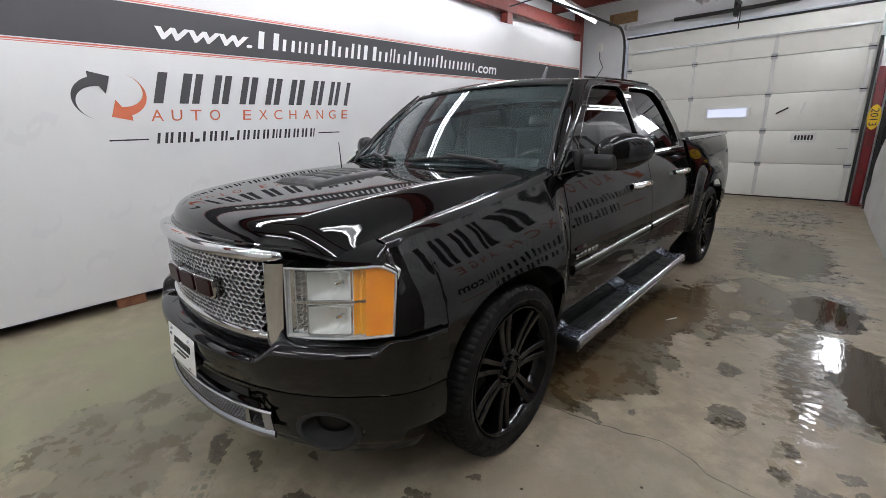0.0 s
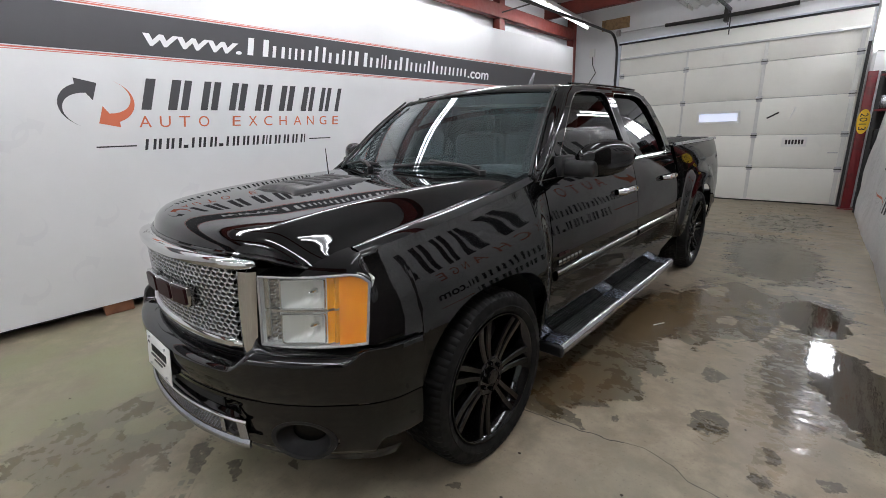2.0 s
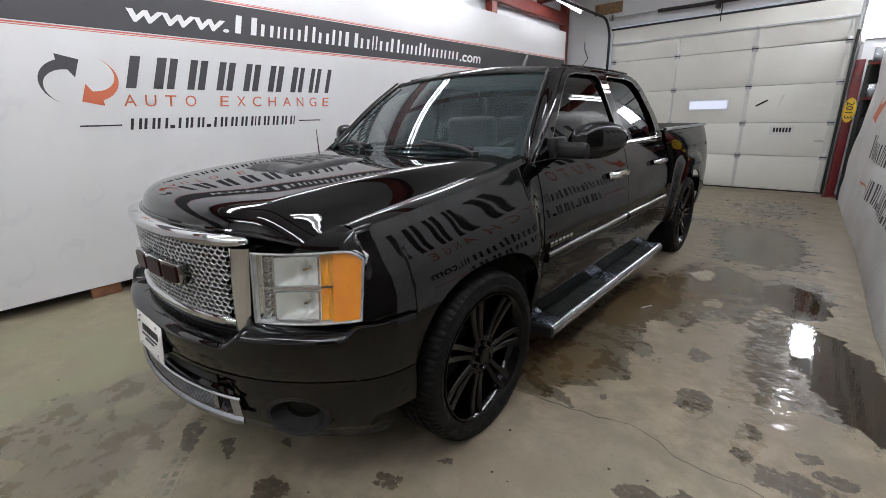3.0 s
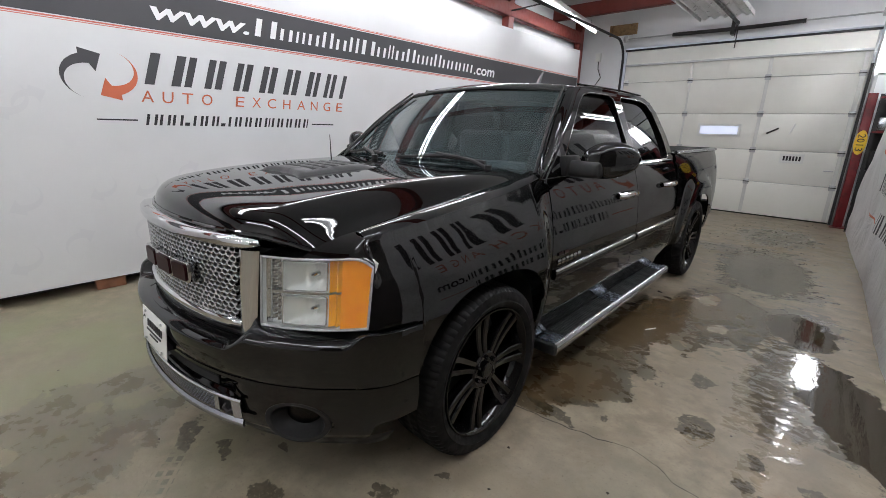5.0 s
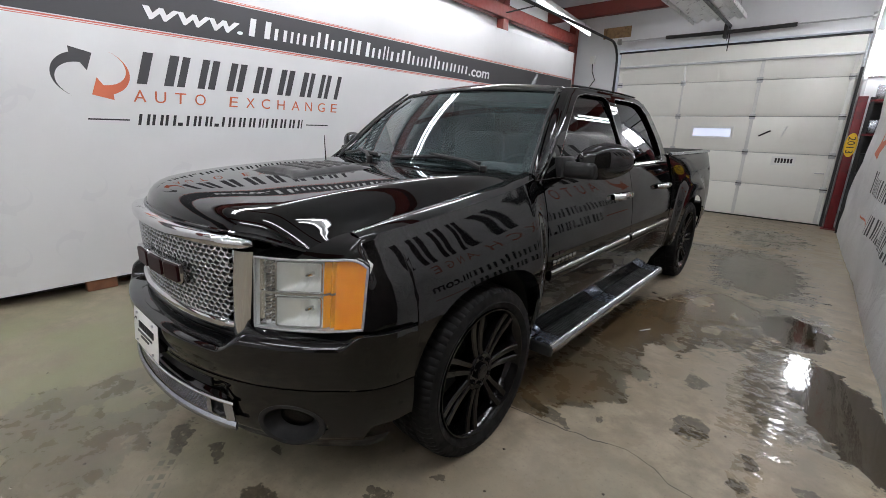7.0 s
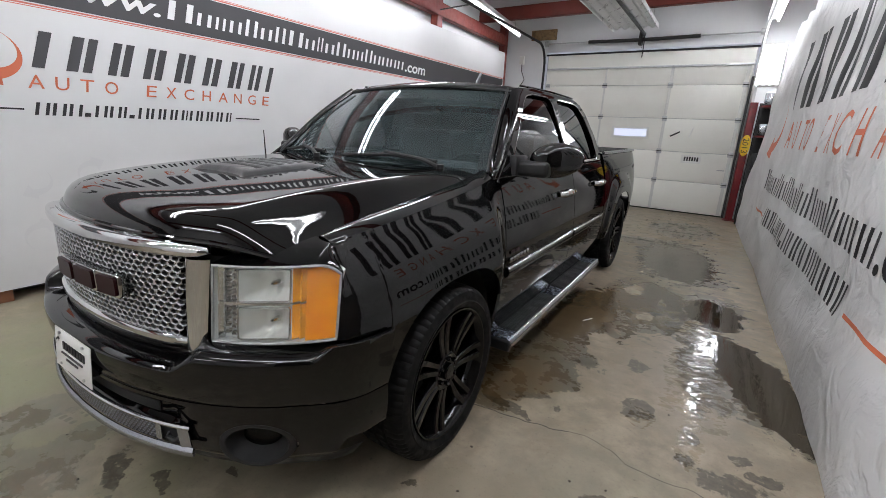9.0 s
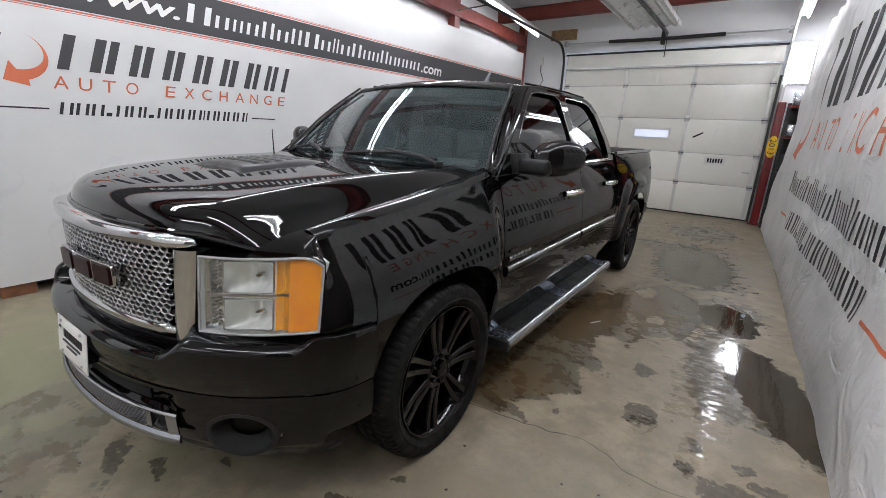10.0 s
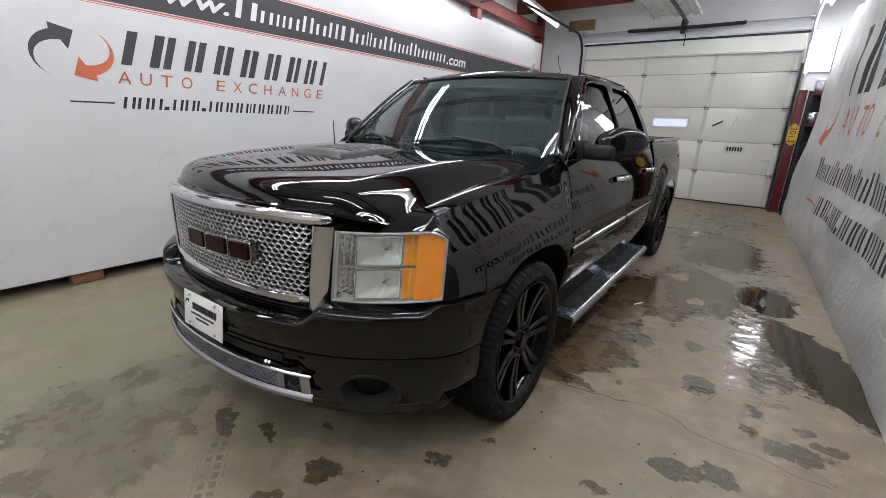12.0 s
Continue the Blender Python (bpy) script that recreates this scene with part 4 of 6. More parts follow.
FENDER_TOP = [(-0.72, 1.068), (-0.55, 1.104), (-0.3, 1.138), (0.0, 1.168), (0.3, 1.202), (0.45, 1.228), (0.56, 1.250)]


def nose(x):
    """How far forward the grille line lies at x."""
    return -0.96 + 0.26 * x * x + 0.20 * x ** 4


def top_of(y):
    if y < 0.56:
        return smooth_at(FENDER_TOP, y)
    return 1.255 if y < 2.86 else 1.298


def ring(y, z, axle):
    return (abs((y - axle) / 0.475) ** 3 + abs(max(0.0, z - 0.36) / 0.525) ** 3) ** (1 / 3)


def side_x(y, z):
    t = top_of(y)
    zz = z + (1.26 - t) * step(0.75, t, z)
    x = smooth_at(SIDE, zz)
    lift = 1 - 0.8 * step(0.94, 1.16, z)
    x += 0.056 * (1 - step(0.40, 0.545, y)) * (1 - 0.96 * step(0.80, 1.26, z))
    r = ring(y, z, AXLES[1])
    x += 0.036 * (1 - step(1.20, 1.42, r)) * lift
    if y < -0.15:
        x -= 0.30 * (-0.15 - y) ** 2
    if y > 4.2:
        x -= 0.10 * (y - 4.2) ** 2
    return x


def arch_z(y, axle, sill):
    d = abs(y - axle) / 0.46
    return sill if d >= 1 else max(sill, 0.36 + 0.51 * (1 - d ** 2.9) ** (1 / 2.9))


def spread(a, b, n, edges=()):
    """Steps from a to b, drawn close together at the given places."""
    ys = set(np.round(np.linspace(a, b, n), 4))
    for e in edges:
        for d in (0.0005, 0.003, 0.008, 0.016, 0.028, 0.045):
            for s in (-1, 1):
                if a < e + s * d < b:
                    ys.add(round(e + s * d, 4))
    return sorted(ys)


def skin(y0, y1, sill, n, side, roll_in=None, axle=None, low=None, rows=22):
    """A body panel between y0 and y1: columns from the sill or wheel arch up to the shoulder, then over to x = roll_in."""
    ys = spread(y0, y1, n, (axle - 0.46, axle + 0.46) if axle is not None else ())
    vs = list(np.linspace(0, 1, rows)) + ([1.25, 1.5, 1.75, 2.0] if roll_in else [])

    def at(y, v):
        lo = low(y) if low else sill
        if axle is not None:
            lo = max(lo, arch_z(y, axle, sill))
        t = top_of(y)
        if v <= 1:
            z = lo + (t - lo) * v
            return (side * side_x(y, z), y, z)
        k = v - 1
        a = side_x(y, t)
        return (side * (a + (roll_in - a) * k), y, t + 0.016 * math.sin(k * math.pi * 0.62))

    bm = grid(at, ys, vs)
    bm = thick(bm, 0.012)
    return bm


def hood_z(x, y):
    f = nose(x) + 0.035
    s = max(0.0, min(1.0, (y - f) / (0.50 - f)))
    centre = smooth_at([(0, 1.104), (0.012, 1.146), (0.035, 1.178), (0.08, 1.203), (0.18, 1.224), (0.32, 1.241), (0.55, 1.257), (0.8, 1.262), (1.0, 1.264)], s)
    edge = smooth_at([(0, 1.056), (0.04, 1.086), (0.16, 1.112), (0.4, 1.142), (0.7, 1.186), (1.0, 1.242)], s)
    a = abs(x)
    inner = 0.56 + 0.07 * s
    w = 0.86 * (1 - step(inner, 0.81, a)) + 0.14 * (1 - (a / 0.79) ** 2)
    return edge + (centre - edge) * w


def both(name, make, mat, parent, label="", **k):
    return [part(name, make(s), mat, parent, label, **k) for s in (1, -1)]


def strip_on_side(y0, y1, z0, z1, side, lift, n=30, tilt=0.0):
    """A raised moulding that follows the body side."""
    def at(y, v):
        zc = z0 + tilt * (y - y0)
        z = zc + (z1 - z0) * (0.5 - 0.5 * math.cos(v * math.pi))
        return (side * (side_x(y, z) + 0.002 + lift * math.sin(v * math.pi) ** 0.6), y, z)
    return grid(at, np.linspace(y0, y1, n), np.linspace(0, 1, 9))


# ---- the front ----
PLAN = [(0.0, -1.030), (0.15, -1.024), (0.30, -1.005), (0.45, -0.969), (0.57, -0.924), (0.68, -0.868), (0.78, -0.800), (0.86, -0.728), (0.932, -0.655), (0.976, -0.572), (0.996, -0.466)]


def plan_at(u, out=0.0, table=PLAN):
    """A point on the bumper's plan, u from -1 to 1, moved outwards by out."""
    a = abs(u) * (len(table) - 1)
    xs, ys = [(i, p[0]) for i, p in enumerate(table)], [(i, p[1]) for i, p in enumerate(table)]
    x, y = smooth_at(xs, a), smooth_at(ys, a)
    e = 0.05
    dx, dy = smooth_at(xs, min(a + e, len(table) - 1)) - smooth_at(xs, max(a - e, 0)), smooth_at(ys, min(a + e, len(table) - 1)) - smooth_at(ys, max(a - e, 0))
    l = math.hypot(dx, dy)
    nx, ny = dy / l, -dx / l
    return (math.copysign(1, u) * (x + nx * out), y + ny * out)


def bumper(truck):
    us = np.linspace(-1, 1, 161)

    def upper(u, v):
        x0 = abs(plan_at(u)[0])
        side = step(0.50, 0.60, x0)
        edge, shelf = 0.694 + 0.046 * side, 0.716 + 0.064 * side
        flank = step(0.88, 0.935, x0)
        edge, shelf = edge + (0.797 - edge) * flank, shelf + (0.799 - shelf) * flank
        if v <= 1:
            a = v
            z, out = 0.586 + (edge - 0.586) * a, 0.020 * math.sin(a * math.pi * 0.60) ** 0.8
        else:
            k = v - 1
            z = edge + (shelf - edge) * math.sin(k * math.pi / 2)
            out = 0.019 - 0.085 * (1 - math.cos(k * math.pi / 2)) * (1 - 0.8 * flank)
        x, y = plan_at(u, out)
        return (x, y, z)

    part("bumper", thick(grid(upper, us, [0, 0.03, 0.1, 0.25, 0.4, 0.55, 0.7, 0.85, 0.95] + list(np.linspace(1.0, 1.98, 15))), 0.006), BLACK, truck, "glossy black painted front bumper")

    def lower(u, v):
        x0 = abs(plan_at(u)[0])
        bottom = 0.352 - 0.012 * step(0.3, 0.8, x0) + 0.05 * step(0.93, 0.955, x0)
        z = 0.578 + (bottom - 0.578) * v
        out = -0.004 + 0.006 * math.sin(v * math.pi) - 0.022 * v * v - 0.026 * step(0.82, 1.0, v)
        out -= 0.022 * (1 - step(0.44, 0.56, x0)) * step(0.484, 0.50, z) * (1 - step(0.550, 0.566, z))
        x, y = plan_at(u, out)
        return (x, y, z)

    def fog_hole(u, v):
        x, y, z = lower(u, v)
        return ((abs(x) - 0.735) / 0.098) ** 2 + ((z - 0.437) / 0.070) ** 2 < 1

    vs = [0, 0.02, 0.05, 0.07, 0.09, 0.12, 0.16, 0.25, 0.32, 0.35, 0.38, 0.40, 0.415] + list(np.linspace(0.43, 0.97, 19)) + [1.0]
    part("lower_bumper", thick(grid(lower, us, vs, skip=fog_hole), 0.006), BLACK, truck, "black lower bumper valance")
    part("air_slot", thick(grid(lambda u, v: (*plan_at(u * 0.275, -0.018), 0.508 + 0.036 * v), np.linspace(-1, 1, 40), (0, 1)), 0.004), DARK, truck, "dark slot in the bumper")
    part("air_dam", grid(lambda u, v: (*plan_at(u * 0.93, -0.05 - 0.06 * v), 0.35 - 0.085 * v), np.linspace(-1, 1, 60), (0, 0.5, 1)), TRIM, truck)
    # chrome insert under the plate
    band = lambda z0, z1, x1, out, lean=0.0: grid(lambda u, v: (*plan_at(u * x1(v), out + 0.005 * math.sin(v * math.pi) - lean * v), z0 + (z1 - z0) * v), np.linspace(-1, 1, 70), np.linspace(0, 1, 7))
    ins = part("bumper_insert", thick(band(0.392, 0.420, lambda v: 0.392 - 0.004 * v, 0.024, 0.008), 0.010), SATIN, truck, "chrome framed lower grille")
    part("top_rail", thick(band(0.484, 0.500, lambda v: 0.384, 0.015), 0.006), CHROME, ins)
    for s in (1, -1):
        part("end_plate", thick(grid(lambda u, v: (*plan_at(s * (0.353 + 0.029 * u - 0.006 * v), 0.018 - 0.005 * u * u), 0.418 + 0.070 * v), np.linspace(0, 1, 7), (0, 0.5, 1)), 0.006), SATIN, ins)
        part("end_plate", thick(grid(lambda u, v: (*plan_at(s * (0.279 + 0.016 * u), 0.013), 0.418 + 0.068 * v), np.linspace(0, 1, 4), (0, 0.5, 1)), 0.005), SATIN, ins)
    for s in (1, -1):
        part("hook_recess", grid(lambda u, v: (*plan_at(s * (0.29 + 0.08 * u), 0.000), 0.414 + 0.074 * v), np.linspace(0, 1, 5), (0, 1)), DARK, ins)
        x, y = plan_at(s * 0.328, 0.006)
        part("tow_hook", tube([(x - s * 0.03, y + 0.01, 0.455), (x - s * 0.028, y - 0.008, 0.435), (x + s * 0.005, y - 0.004, 0.430), (x + s * 0.026, y + 0.010, 0.445), (x + s * 0.03, y + 0.02, 0.452)], 0.009), TRIM, ins)
    part("insert_back", grid(lambda u, v: (*plan_at(u * 0.29, 0.000), 0.414 + 0.074 * v), np.linspace(-1, 1, 40), (0, 1)), DARK, ins)
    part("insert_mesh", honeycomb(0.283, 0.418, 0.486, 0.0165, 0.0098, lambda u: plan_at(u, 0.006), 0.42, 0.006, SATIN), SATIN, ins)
    # fog lamps
    for s in (1, -1):
        u0 = s * 0.556
        c = Vector((*plan_at(u0, -0.002), 0.437))
        d = (Vector((*plan_at(u0 + s * 0.02, 0), 0)) - Vector((*plan_at(u0 - s * 0.02, 0), 0))).normalized() * s
        nrm = Vector((*plan_at(u0, 0.1), 0)) - Vector((*plan_at(u0, 0), 0))
        nrm.normalize()

        def disc(profile, mat, name, parent, label=""):
            bm = bmesh.new()
            rings = []
            for r, depth in profile:
                rings.append([bm.verts.new(c + d * (0.105 * r * math.cos(a)) + Vector((0, 0, 0.068 * r * math.sin(a))) + nrm * (depth - 0.03 * (0.105 * r * math.cos(a)) ** 2 * 20)) for a in np.linspace(0, 2 * math.pi, 33)[:-1]])
            for p, q in zip(rings, rings[1:]):
                for k in range(32):
                    bm.faces.new((p[k], p[(k + 1) % 32], q[(k + 1) % 32], q[k]))
            if profile[-1][0] > 0:
                bm.faces.new(rings[-1])
            return part(name, bm, mat, parent, label)

        bez = disc([(1.22, -0.006), (1.19, 0.003), (1.08, 0.004), (1.00, 0.001), (0.92, -0.020), (0.80, -0.042), (0.62, -0.062)], TRIM, "fog_lamp", truck, "round fog lamp set deep in the bumper")
        disc([(0.64, -0.062), (0.58, -0.050), (0.4, -0.044), (0.1, -0.042)], FOGLENS, "lens", bez)
        disc([(0.62, -0.066), (0.4, -0.075), (0.05, -0.08)], GLOSSY, "reflector", bez)
    # plate
    plate = part("front_plate", box(-0.152, -1.066, 0.560, 0.152, -1.062, 0.712, bevel=0.0015), PAPER, truck, "white dealer plate with printed bars")
    m = Matrix.Translation((0.022, -1.05, 0.548)) @ Matrix.Rotation(radians(-6), 4, "X") @ Matrix.Translation((0, 1.05, -0.56))
    plate.matrix_local = m
    for i in range(8):
        part("print_bar", box(-0.075 + i * 0.024, -1.0695, 0.643, -0.075 + i * 0.024 + 0.016, -1.0665, 0.672), INK_DARK, plate)
    part("print_bar", box(-0.09, -1.0695, 0.622, 0.09, -1.0665, 0.629), INK, plate)
    part("print_bar", box(-0.05, -1.0695, 0.604, 0.05, -1.0665, 0.611), INK, plate)
    me = outline_mesh([swoosh(-0.112, 0.655, 0.024, -8)], 0.0, INK_DARK, 0.0, lambda u, v, w: (u, -1.0685, v))
    part("print_mark", me, INK_DARK, plate)
    for x in (-0.1, 0.1):
        for z in (0.577, 0.698):
            part("plate_screw", tube([(x, -1.0665, z), (x, -1.072, z)], 0.006, n=8), ZINC, plate)
    part("plate_mount", box(-0.1, -1.06, 0.58, 0.1, -1.0, 0.70), TRIM, plate)


def honeycomb(u1, z0, z1, pitch, rise, plan, width, depth, face_mat, wall=0.24, edge=None):
    """A pressed mesh of six-sided cells between z0 and z1, for x from -width to width."""
    verts, faces = [], []
    rows = int(round((z1 - z0) / rise))
    per = u1 / width
    for j in range(rows + 1):
        z = z0 + rise * j
        off = pitch / 2 if j % 2 else 0.0
        x = -width + off
        while x <= width + 1e-6:
            if edge is None or edge(x, z):
                base = len(verts)
                for k, (r, dp) in enumerate(((1.0, depth * 0.25), (1.0 - wall, depth * 0.1), (1.0 - wall * 1.3, -depth))):
                    for a in range(6):
                        t = math.pi / 6 + a * math.pi / 3
                        px, pz = x + r * pitch * 0.5774 * math.cos(t), z + r * rise * 0.6667 * math.sin(t)
                        q = plan((px) * per)
                        q2 = plan((px + 0.002) * per)
                        tx, ty = q2[0] - q[0], q2[1] - q[1]
                        l = math.hypot(tx, ty) or 1.0
                        verts.append((q[0] + ty / l * dp, q[1] - tx / l * dp, min(z1, max(z0, pz))))
                for k in range(2):
                    for a in range(6):
                        faces.append((base + k * 6 + a, base + k * 6 + (a + 1) % 6, base + k * 6 + 6 + (a + 1) % 6, base + k * 6 + 6 + a))
            x += pitch
    me = bpy.data.meshes.new("honeycomb")
    me.from_pydata(verts, [], faces)
    me.materials.append(face_mat)
    me.materials.append(MESHSHADE)
    # inner cell walls get the copy with painted shade
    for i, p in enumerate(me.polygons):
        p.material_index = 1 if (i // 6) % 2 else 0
    me.shade_smooth()
    me.set_sharp_from_angle(angle=radians(50))
    return me


def grille(truck):
    g = part("grille", grid(lambda x, z: (x, nose(x) + 0.03, z), np.linspace(-0.57, 0.57, 30), (0.74, 1.09)), DARK, truck, "chrome honeycomb grille in a chrome frame")
    plan = lambda x: (x, nose(x) - 0.002)
    limit = lambda x, z: abs(x) < 0.485 + 0.03 * (z - 0.795) / 0.26
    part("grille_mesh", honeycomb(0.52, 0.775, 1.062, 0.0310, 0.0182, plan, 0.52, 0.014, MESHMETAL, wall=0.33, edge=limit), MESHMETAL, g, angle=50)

    def bar(x1, z_low, z_high, out, bulge, n=60, ends=0.0):
        def at(u, v):
            a = 2 * math.pi * v
            x = u * x1
            k = (1 - abs(u) ** 14) ** 0.5 if ends else 1.0
            zc, h = (z_low(x) + z_high(x)) / 2, (z_high(x) - z_low(x)) / 2
            cz, cy = math.sin(a), -math.cos(a)
            cz, cy = math.copysign(abs(cz) ** 0.6, cz), math.copysign(abs(cy) ** 0.7, cy)
            return (x, nose(x) + out + bulge * cy * k + 0.02, zc + h * cz * k)
        bm = grid(at, np.linspace(-1, 1, n), np.linspace(0, 1, 17))
        bmesh.ops.remove_doubles(bm, verts=bm.verts, dist=1e-5)
        return bm

    part("top_bar", bar(0.592, lambda x: 1.056 - 0.006 * abs(x), lambda x: 1.104 - 0.010 * abs(x), -0.010, 0.036, ends=1.0), CHROME, g, "thick chrome top bar")
    part("bottom_bar", bar(0.535, lambda x: 0.738 + 0.02 * x * x, lambda x: 0.782 + 0.015 * x * x, -0.005, 0.034, ends=1.0), CHROME, g)
    part("lower_lip", bar(0.545, lambda x: 0.712, lambda x: 0.738 + 0.01 * x * x, -0.004, 0.022), BLACK, g)
    for s in (1, -1):
        def pillar(u, v):
            z = 0.735 + 0.32 * v
            inner, outer = 0.494 + 0.03 * v, 0.560 + 0.040 * v
            x = inner + (outer - inner) * u
            return (s * x, nose(x) - 0.014 * math.sin(u * math.pi) ** 0.5 - 0.004 + 0.03 * max(0.0, 0.06 - u) / 0.06, z)
        part("side_bar", thick(grid(pillar, np.linspace(0, 1, 13), np.linspace(0, 1, 8)), 0.02), CHROME, g)
    # emblem: three plain blocks in dark red with chrome edges
    for x0, x1 in ((-0.138, 0.000), (0.012, 0.156), (0.168, 0.286)):
        for grow, dep, m, nm in ((0.0, 0.0, CHROME, "emblem_edge"), (0.009, 0.006, RED, "emblem_face")):
            loops = [rounded([(x0 + grow, 0.888 + grow), (x1 - grow, 0.888 + grow), (x1 - grow, 0.966 - grow), (x0 + grow, 0.966 - grow)], 0.010)]
            part(nm, outline_mesh(loops, 0.022, m, 0.002, lambda u, v, w_: (u, nose(u) - 0.030 - dep + w_ * 0.9, v)), m, g, "dark red emblem block" if m is RED else "")


def headlamp(truck, s):

    def face(u, v, back=0.0):
        x_in, x_out = 0.585 + 0.022 * v, 0.928 - 0.010 * v
        x = x_in + (x_out - x_in) * u
        lo = 0.781 + 0.030 * u * u
        hi = 1.040 - 0.008 * math.sin(u * math.pi * 0.8) + 0.018 * u - 0.034 * max(0.0, (u - 0.82) / 0.18) ** 2.6
        z = lo + (hi - lo) * v
        y = nose(x) - 0.006 - (0.006 + 0.048 * (1 - v)) * u * u + back * (0.75 + 0.25 * u)
        x -= back * 0.55 * u * u
        return (s * x, y, z)

    lamp = part("headlight", grid(lambda u, v: face(u, v, 0.085), np.linspace(-0.03, 1.0, 14), np.linspace(-0.02, 1.02, 8)), REFLECTOR, truck, "clear headlight with amber corner, slightly hazy")
    us = np.linspace(0.0, 1, 40)
    part("lens", grid(lambda u, v: face(u, v, -0.006 * math.sin(v * math.pi)), us, np.linspace(0, 1, 10)), LENS, lamp, "slightly hazy clear lens").visible_shadow = False
    # body panel above the lamp, up to fender and hood
    def brow(u, v):
        a = Vector(face(0.42 + 0.58 * u, 1.0, -0.002))
        y = -0.580
        t = top_of(y)
        xs = side_x(y, t)
        e = Vector((s * (0.772 + (xs - 0.772) * min(1.0, u * 1.25)), y, t + 0.012 * (1 - u))) if u < 0.8 else Vector((s * side_x(y, t - (t - 1.045) * (u - 0.8) / 0.2), y, t - (t - 1.045) * (u - 0.8) / 0.2))
        k = v
        p = a * (1 - k) + e * k
        p.z += 0.012 * math.sin(k * math.pi) * (1 - u * 0.6)
        return tuple(p + Vector((0, 0, 0.006 * (1 - k))))
    part("lamp_brow", grid(lambda u, v: tuple(Vector(face(0.45 * u, 1.0, -0.003)) + Vector((0, 0.07 * v, 0.004 + 0.018 * v))), np.linspace(-0.03, 1, 12), np.linspace(0, 1, 4)), BLACK, lamp)
    def cheek(v, k):
        a, a0 = Vector(face(1.0, v, 0.004)), Vector(face(0.97, v, 0.004))
        z = 0.795 + 0.27 * v
        e, e1 = Vector((s * (side_x(-0.58, z) + 0.001), -0.578, z)), Vector((s * (side_x(-0.54, z) + 0.001), -0.538, z))
        d = (e - a).length
        ta, te = a - a0, e1 - e
        ta.z = te.z = 0.0
        ta, te = ta.normalized() * d, te.normalized() * d
        return tuple((2 * k ** 3 - 3 * k * k + 1) * a + (k ** 3 - 2 * k * k + k) * ta + (3 * k * k - 2 * k ** 3) * e + (k ** 3 - k * k) * te)
    def corner(u, k):
        """The brow, drawn over to the cheek's upper edge at its outer end."""
        t = step(0.7, 1.0, u)
        return tuple(Vector(brow(u, k)) * (1 - t) + Vector(cheek(1.0, k)) * t)
    part("lamp_brow", grid(corner, np.linspace(0, 1, 31), np.linspace(0, 1, 9)), BLACK, lamp)
    part("lamp_cheek", grid(cheek, np.linspace(-0.03, 1.0, 12), np.linspace(0, 1, 9)), BLACK, lamp)
    # housing walls
    ring_uv = [(u, 0.0) for u in np.linspace(0, 1, 24)] + [(1.0, v) for v in np.linspace(0.06, 0.94, 8)] + [(u, 1.0) for u in np.linspace(1, 0, 24)] + [(0.0, v) for v in np.linspace(0.94, 0.06, 8)]
    ring_uv.append(ring_uv[0])
    part("housing_wall", grid(lambda i, k: face(*ring_uv[int(i)], 0.002 + 0.085 * k), range(len(ring_uv)), (0, 0.5, 1)), REFLECTOR, lamp)
    # rim round the lens
    edge = [face(u, 0) for u in np.linspace(0.0, 1, 24)] + [face(1, v) for v in np.linspace(0.05, 0.95, 8)] + [face(u, 1) for u in np.linspace(1, 0, 24)] + [face(0, v) for v in np.linspace(0.95, 0.05, 8)]
    part("rim", tube(edge + [edge[0], edge[1]], 0.0048, n=6, caps=False), GASKET, lamp, "pale clouded lens rim")
    for v0, v1 in ((0.02, 0.485), (0.515, 0.98)):
        vm = (v0 + v1) / 2
        # faceted bright column, reflector bowl with its frame and bulb, amber facets
        part("reflector", grid(lambda u, v: face(0.005 + 0.185 * u, v0 + (v1 - v0) * v, 0.022 + math.sin(u * math.pi) * (0.006 * abs(math.sin(v * math.pi * 5 + 2.2 * u)) + 0.016 * abs(math.sin(u * math.pi * 3 + 0.5)))), np.linspace(0, 1, 25), np.linspace(0, 1, 31)), LAMPCHROME, lamp, angle=20)
        bowl = lambda u, v: 0.018 + 0.062 * (1 - abs(2 * u - 1) ** 3.5) * (1 - abs(2 * v - 1) ** 3.5) + 0.0035 * math.sin(u * 34) * (1 - abs(2 * u - 1)) + 0.010 * abs(v - 0.45)
        part("reflector", grid(lambda u, v: face(0.19 + 0.45 * u, v0 + (v1 - v0) * v, bowl(u, v)), np.linspace(0, 1, 37), np.linspace(0, 1, 21)), DIFFUSE, lamp)
        frame_uv = [(0.2, v0 + 0.02), (0.63, v0 + 0.02), (0.63, v1 - 0.02), (0.2, v1 - 0.02)]
        frame_pts = [face(u, v, 0.013) for u, v in rounded(frame_uv, 0.03)]
        part("bowl_frame", tube(frame_pts + frame_pts[:2], 0.0035, n=6, caps=False), LAMPCHROME, lamp)
        bx, by, bz = face(0.43, vm, 0.055)
        part("bulb", tube([(bx, by + 0.02, bz), (bx, by - 0.004, bz), (bx, by - 0.012, bz)], [0.010, 0.008, 0.003], n=12), LAMPCHROME, lamp)
        part("amber_panel", grid(lambda u, v: face(0.640 + 0.135 * u, v0 + (v1 - v0) * v, 0.018 + 0.016 * (1 - abs(2 * ((u * 2) % 1.0) - 1)) + 0.004 * math.sin(u * math.pi) * abs(math.sin(v * math.pi * 2))), np.linspace(0, 1, 25), np.linspace(0, 1, 25)), AMBERDEEP, lamp, "amber turn signal block", angle=20)
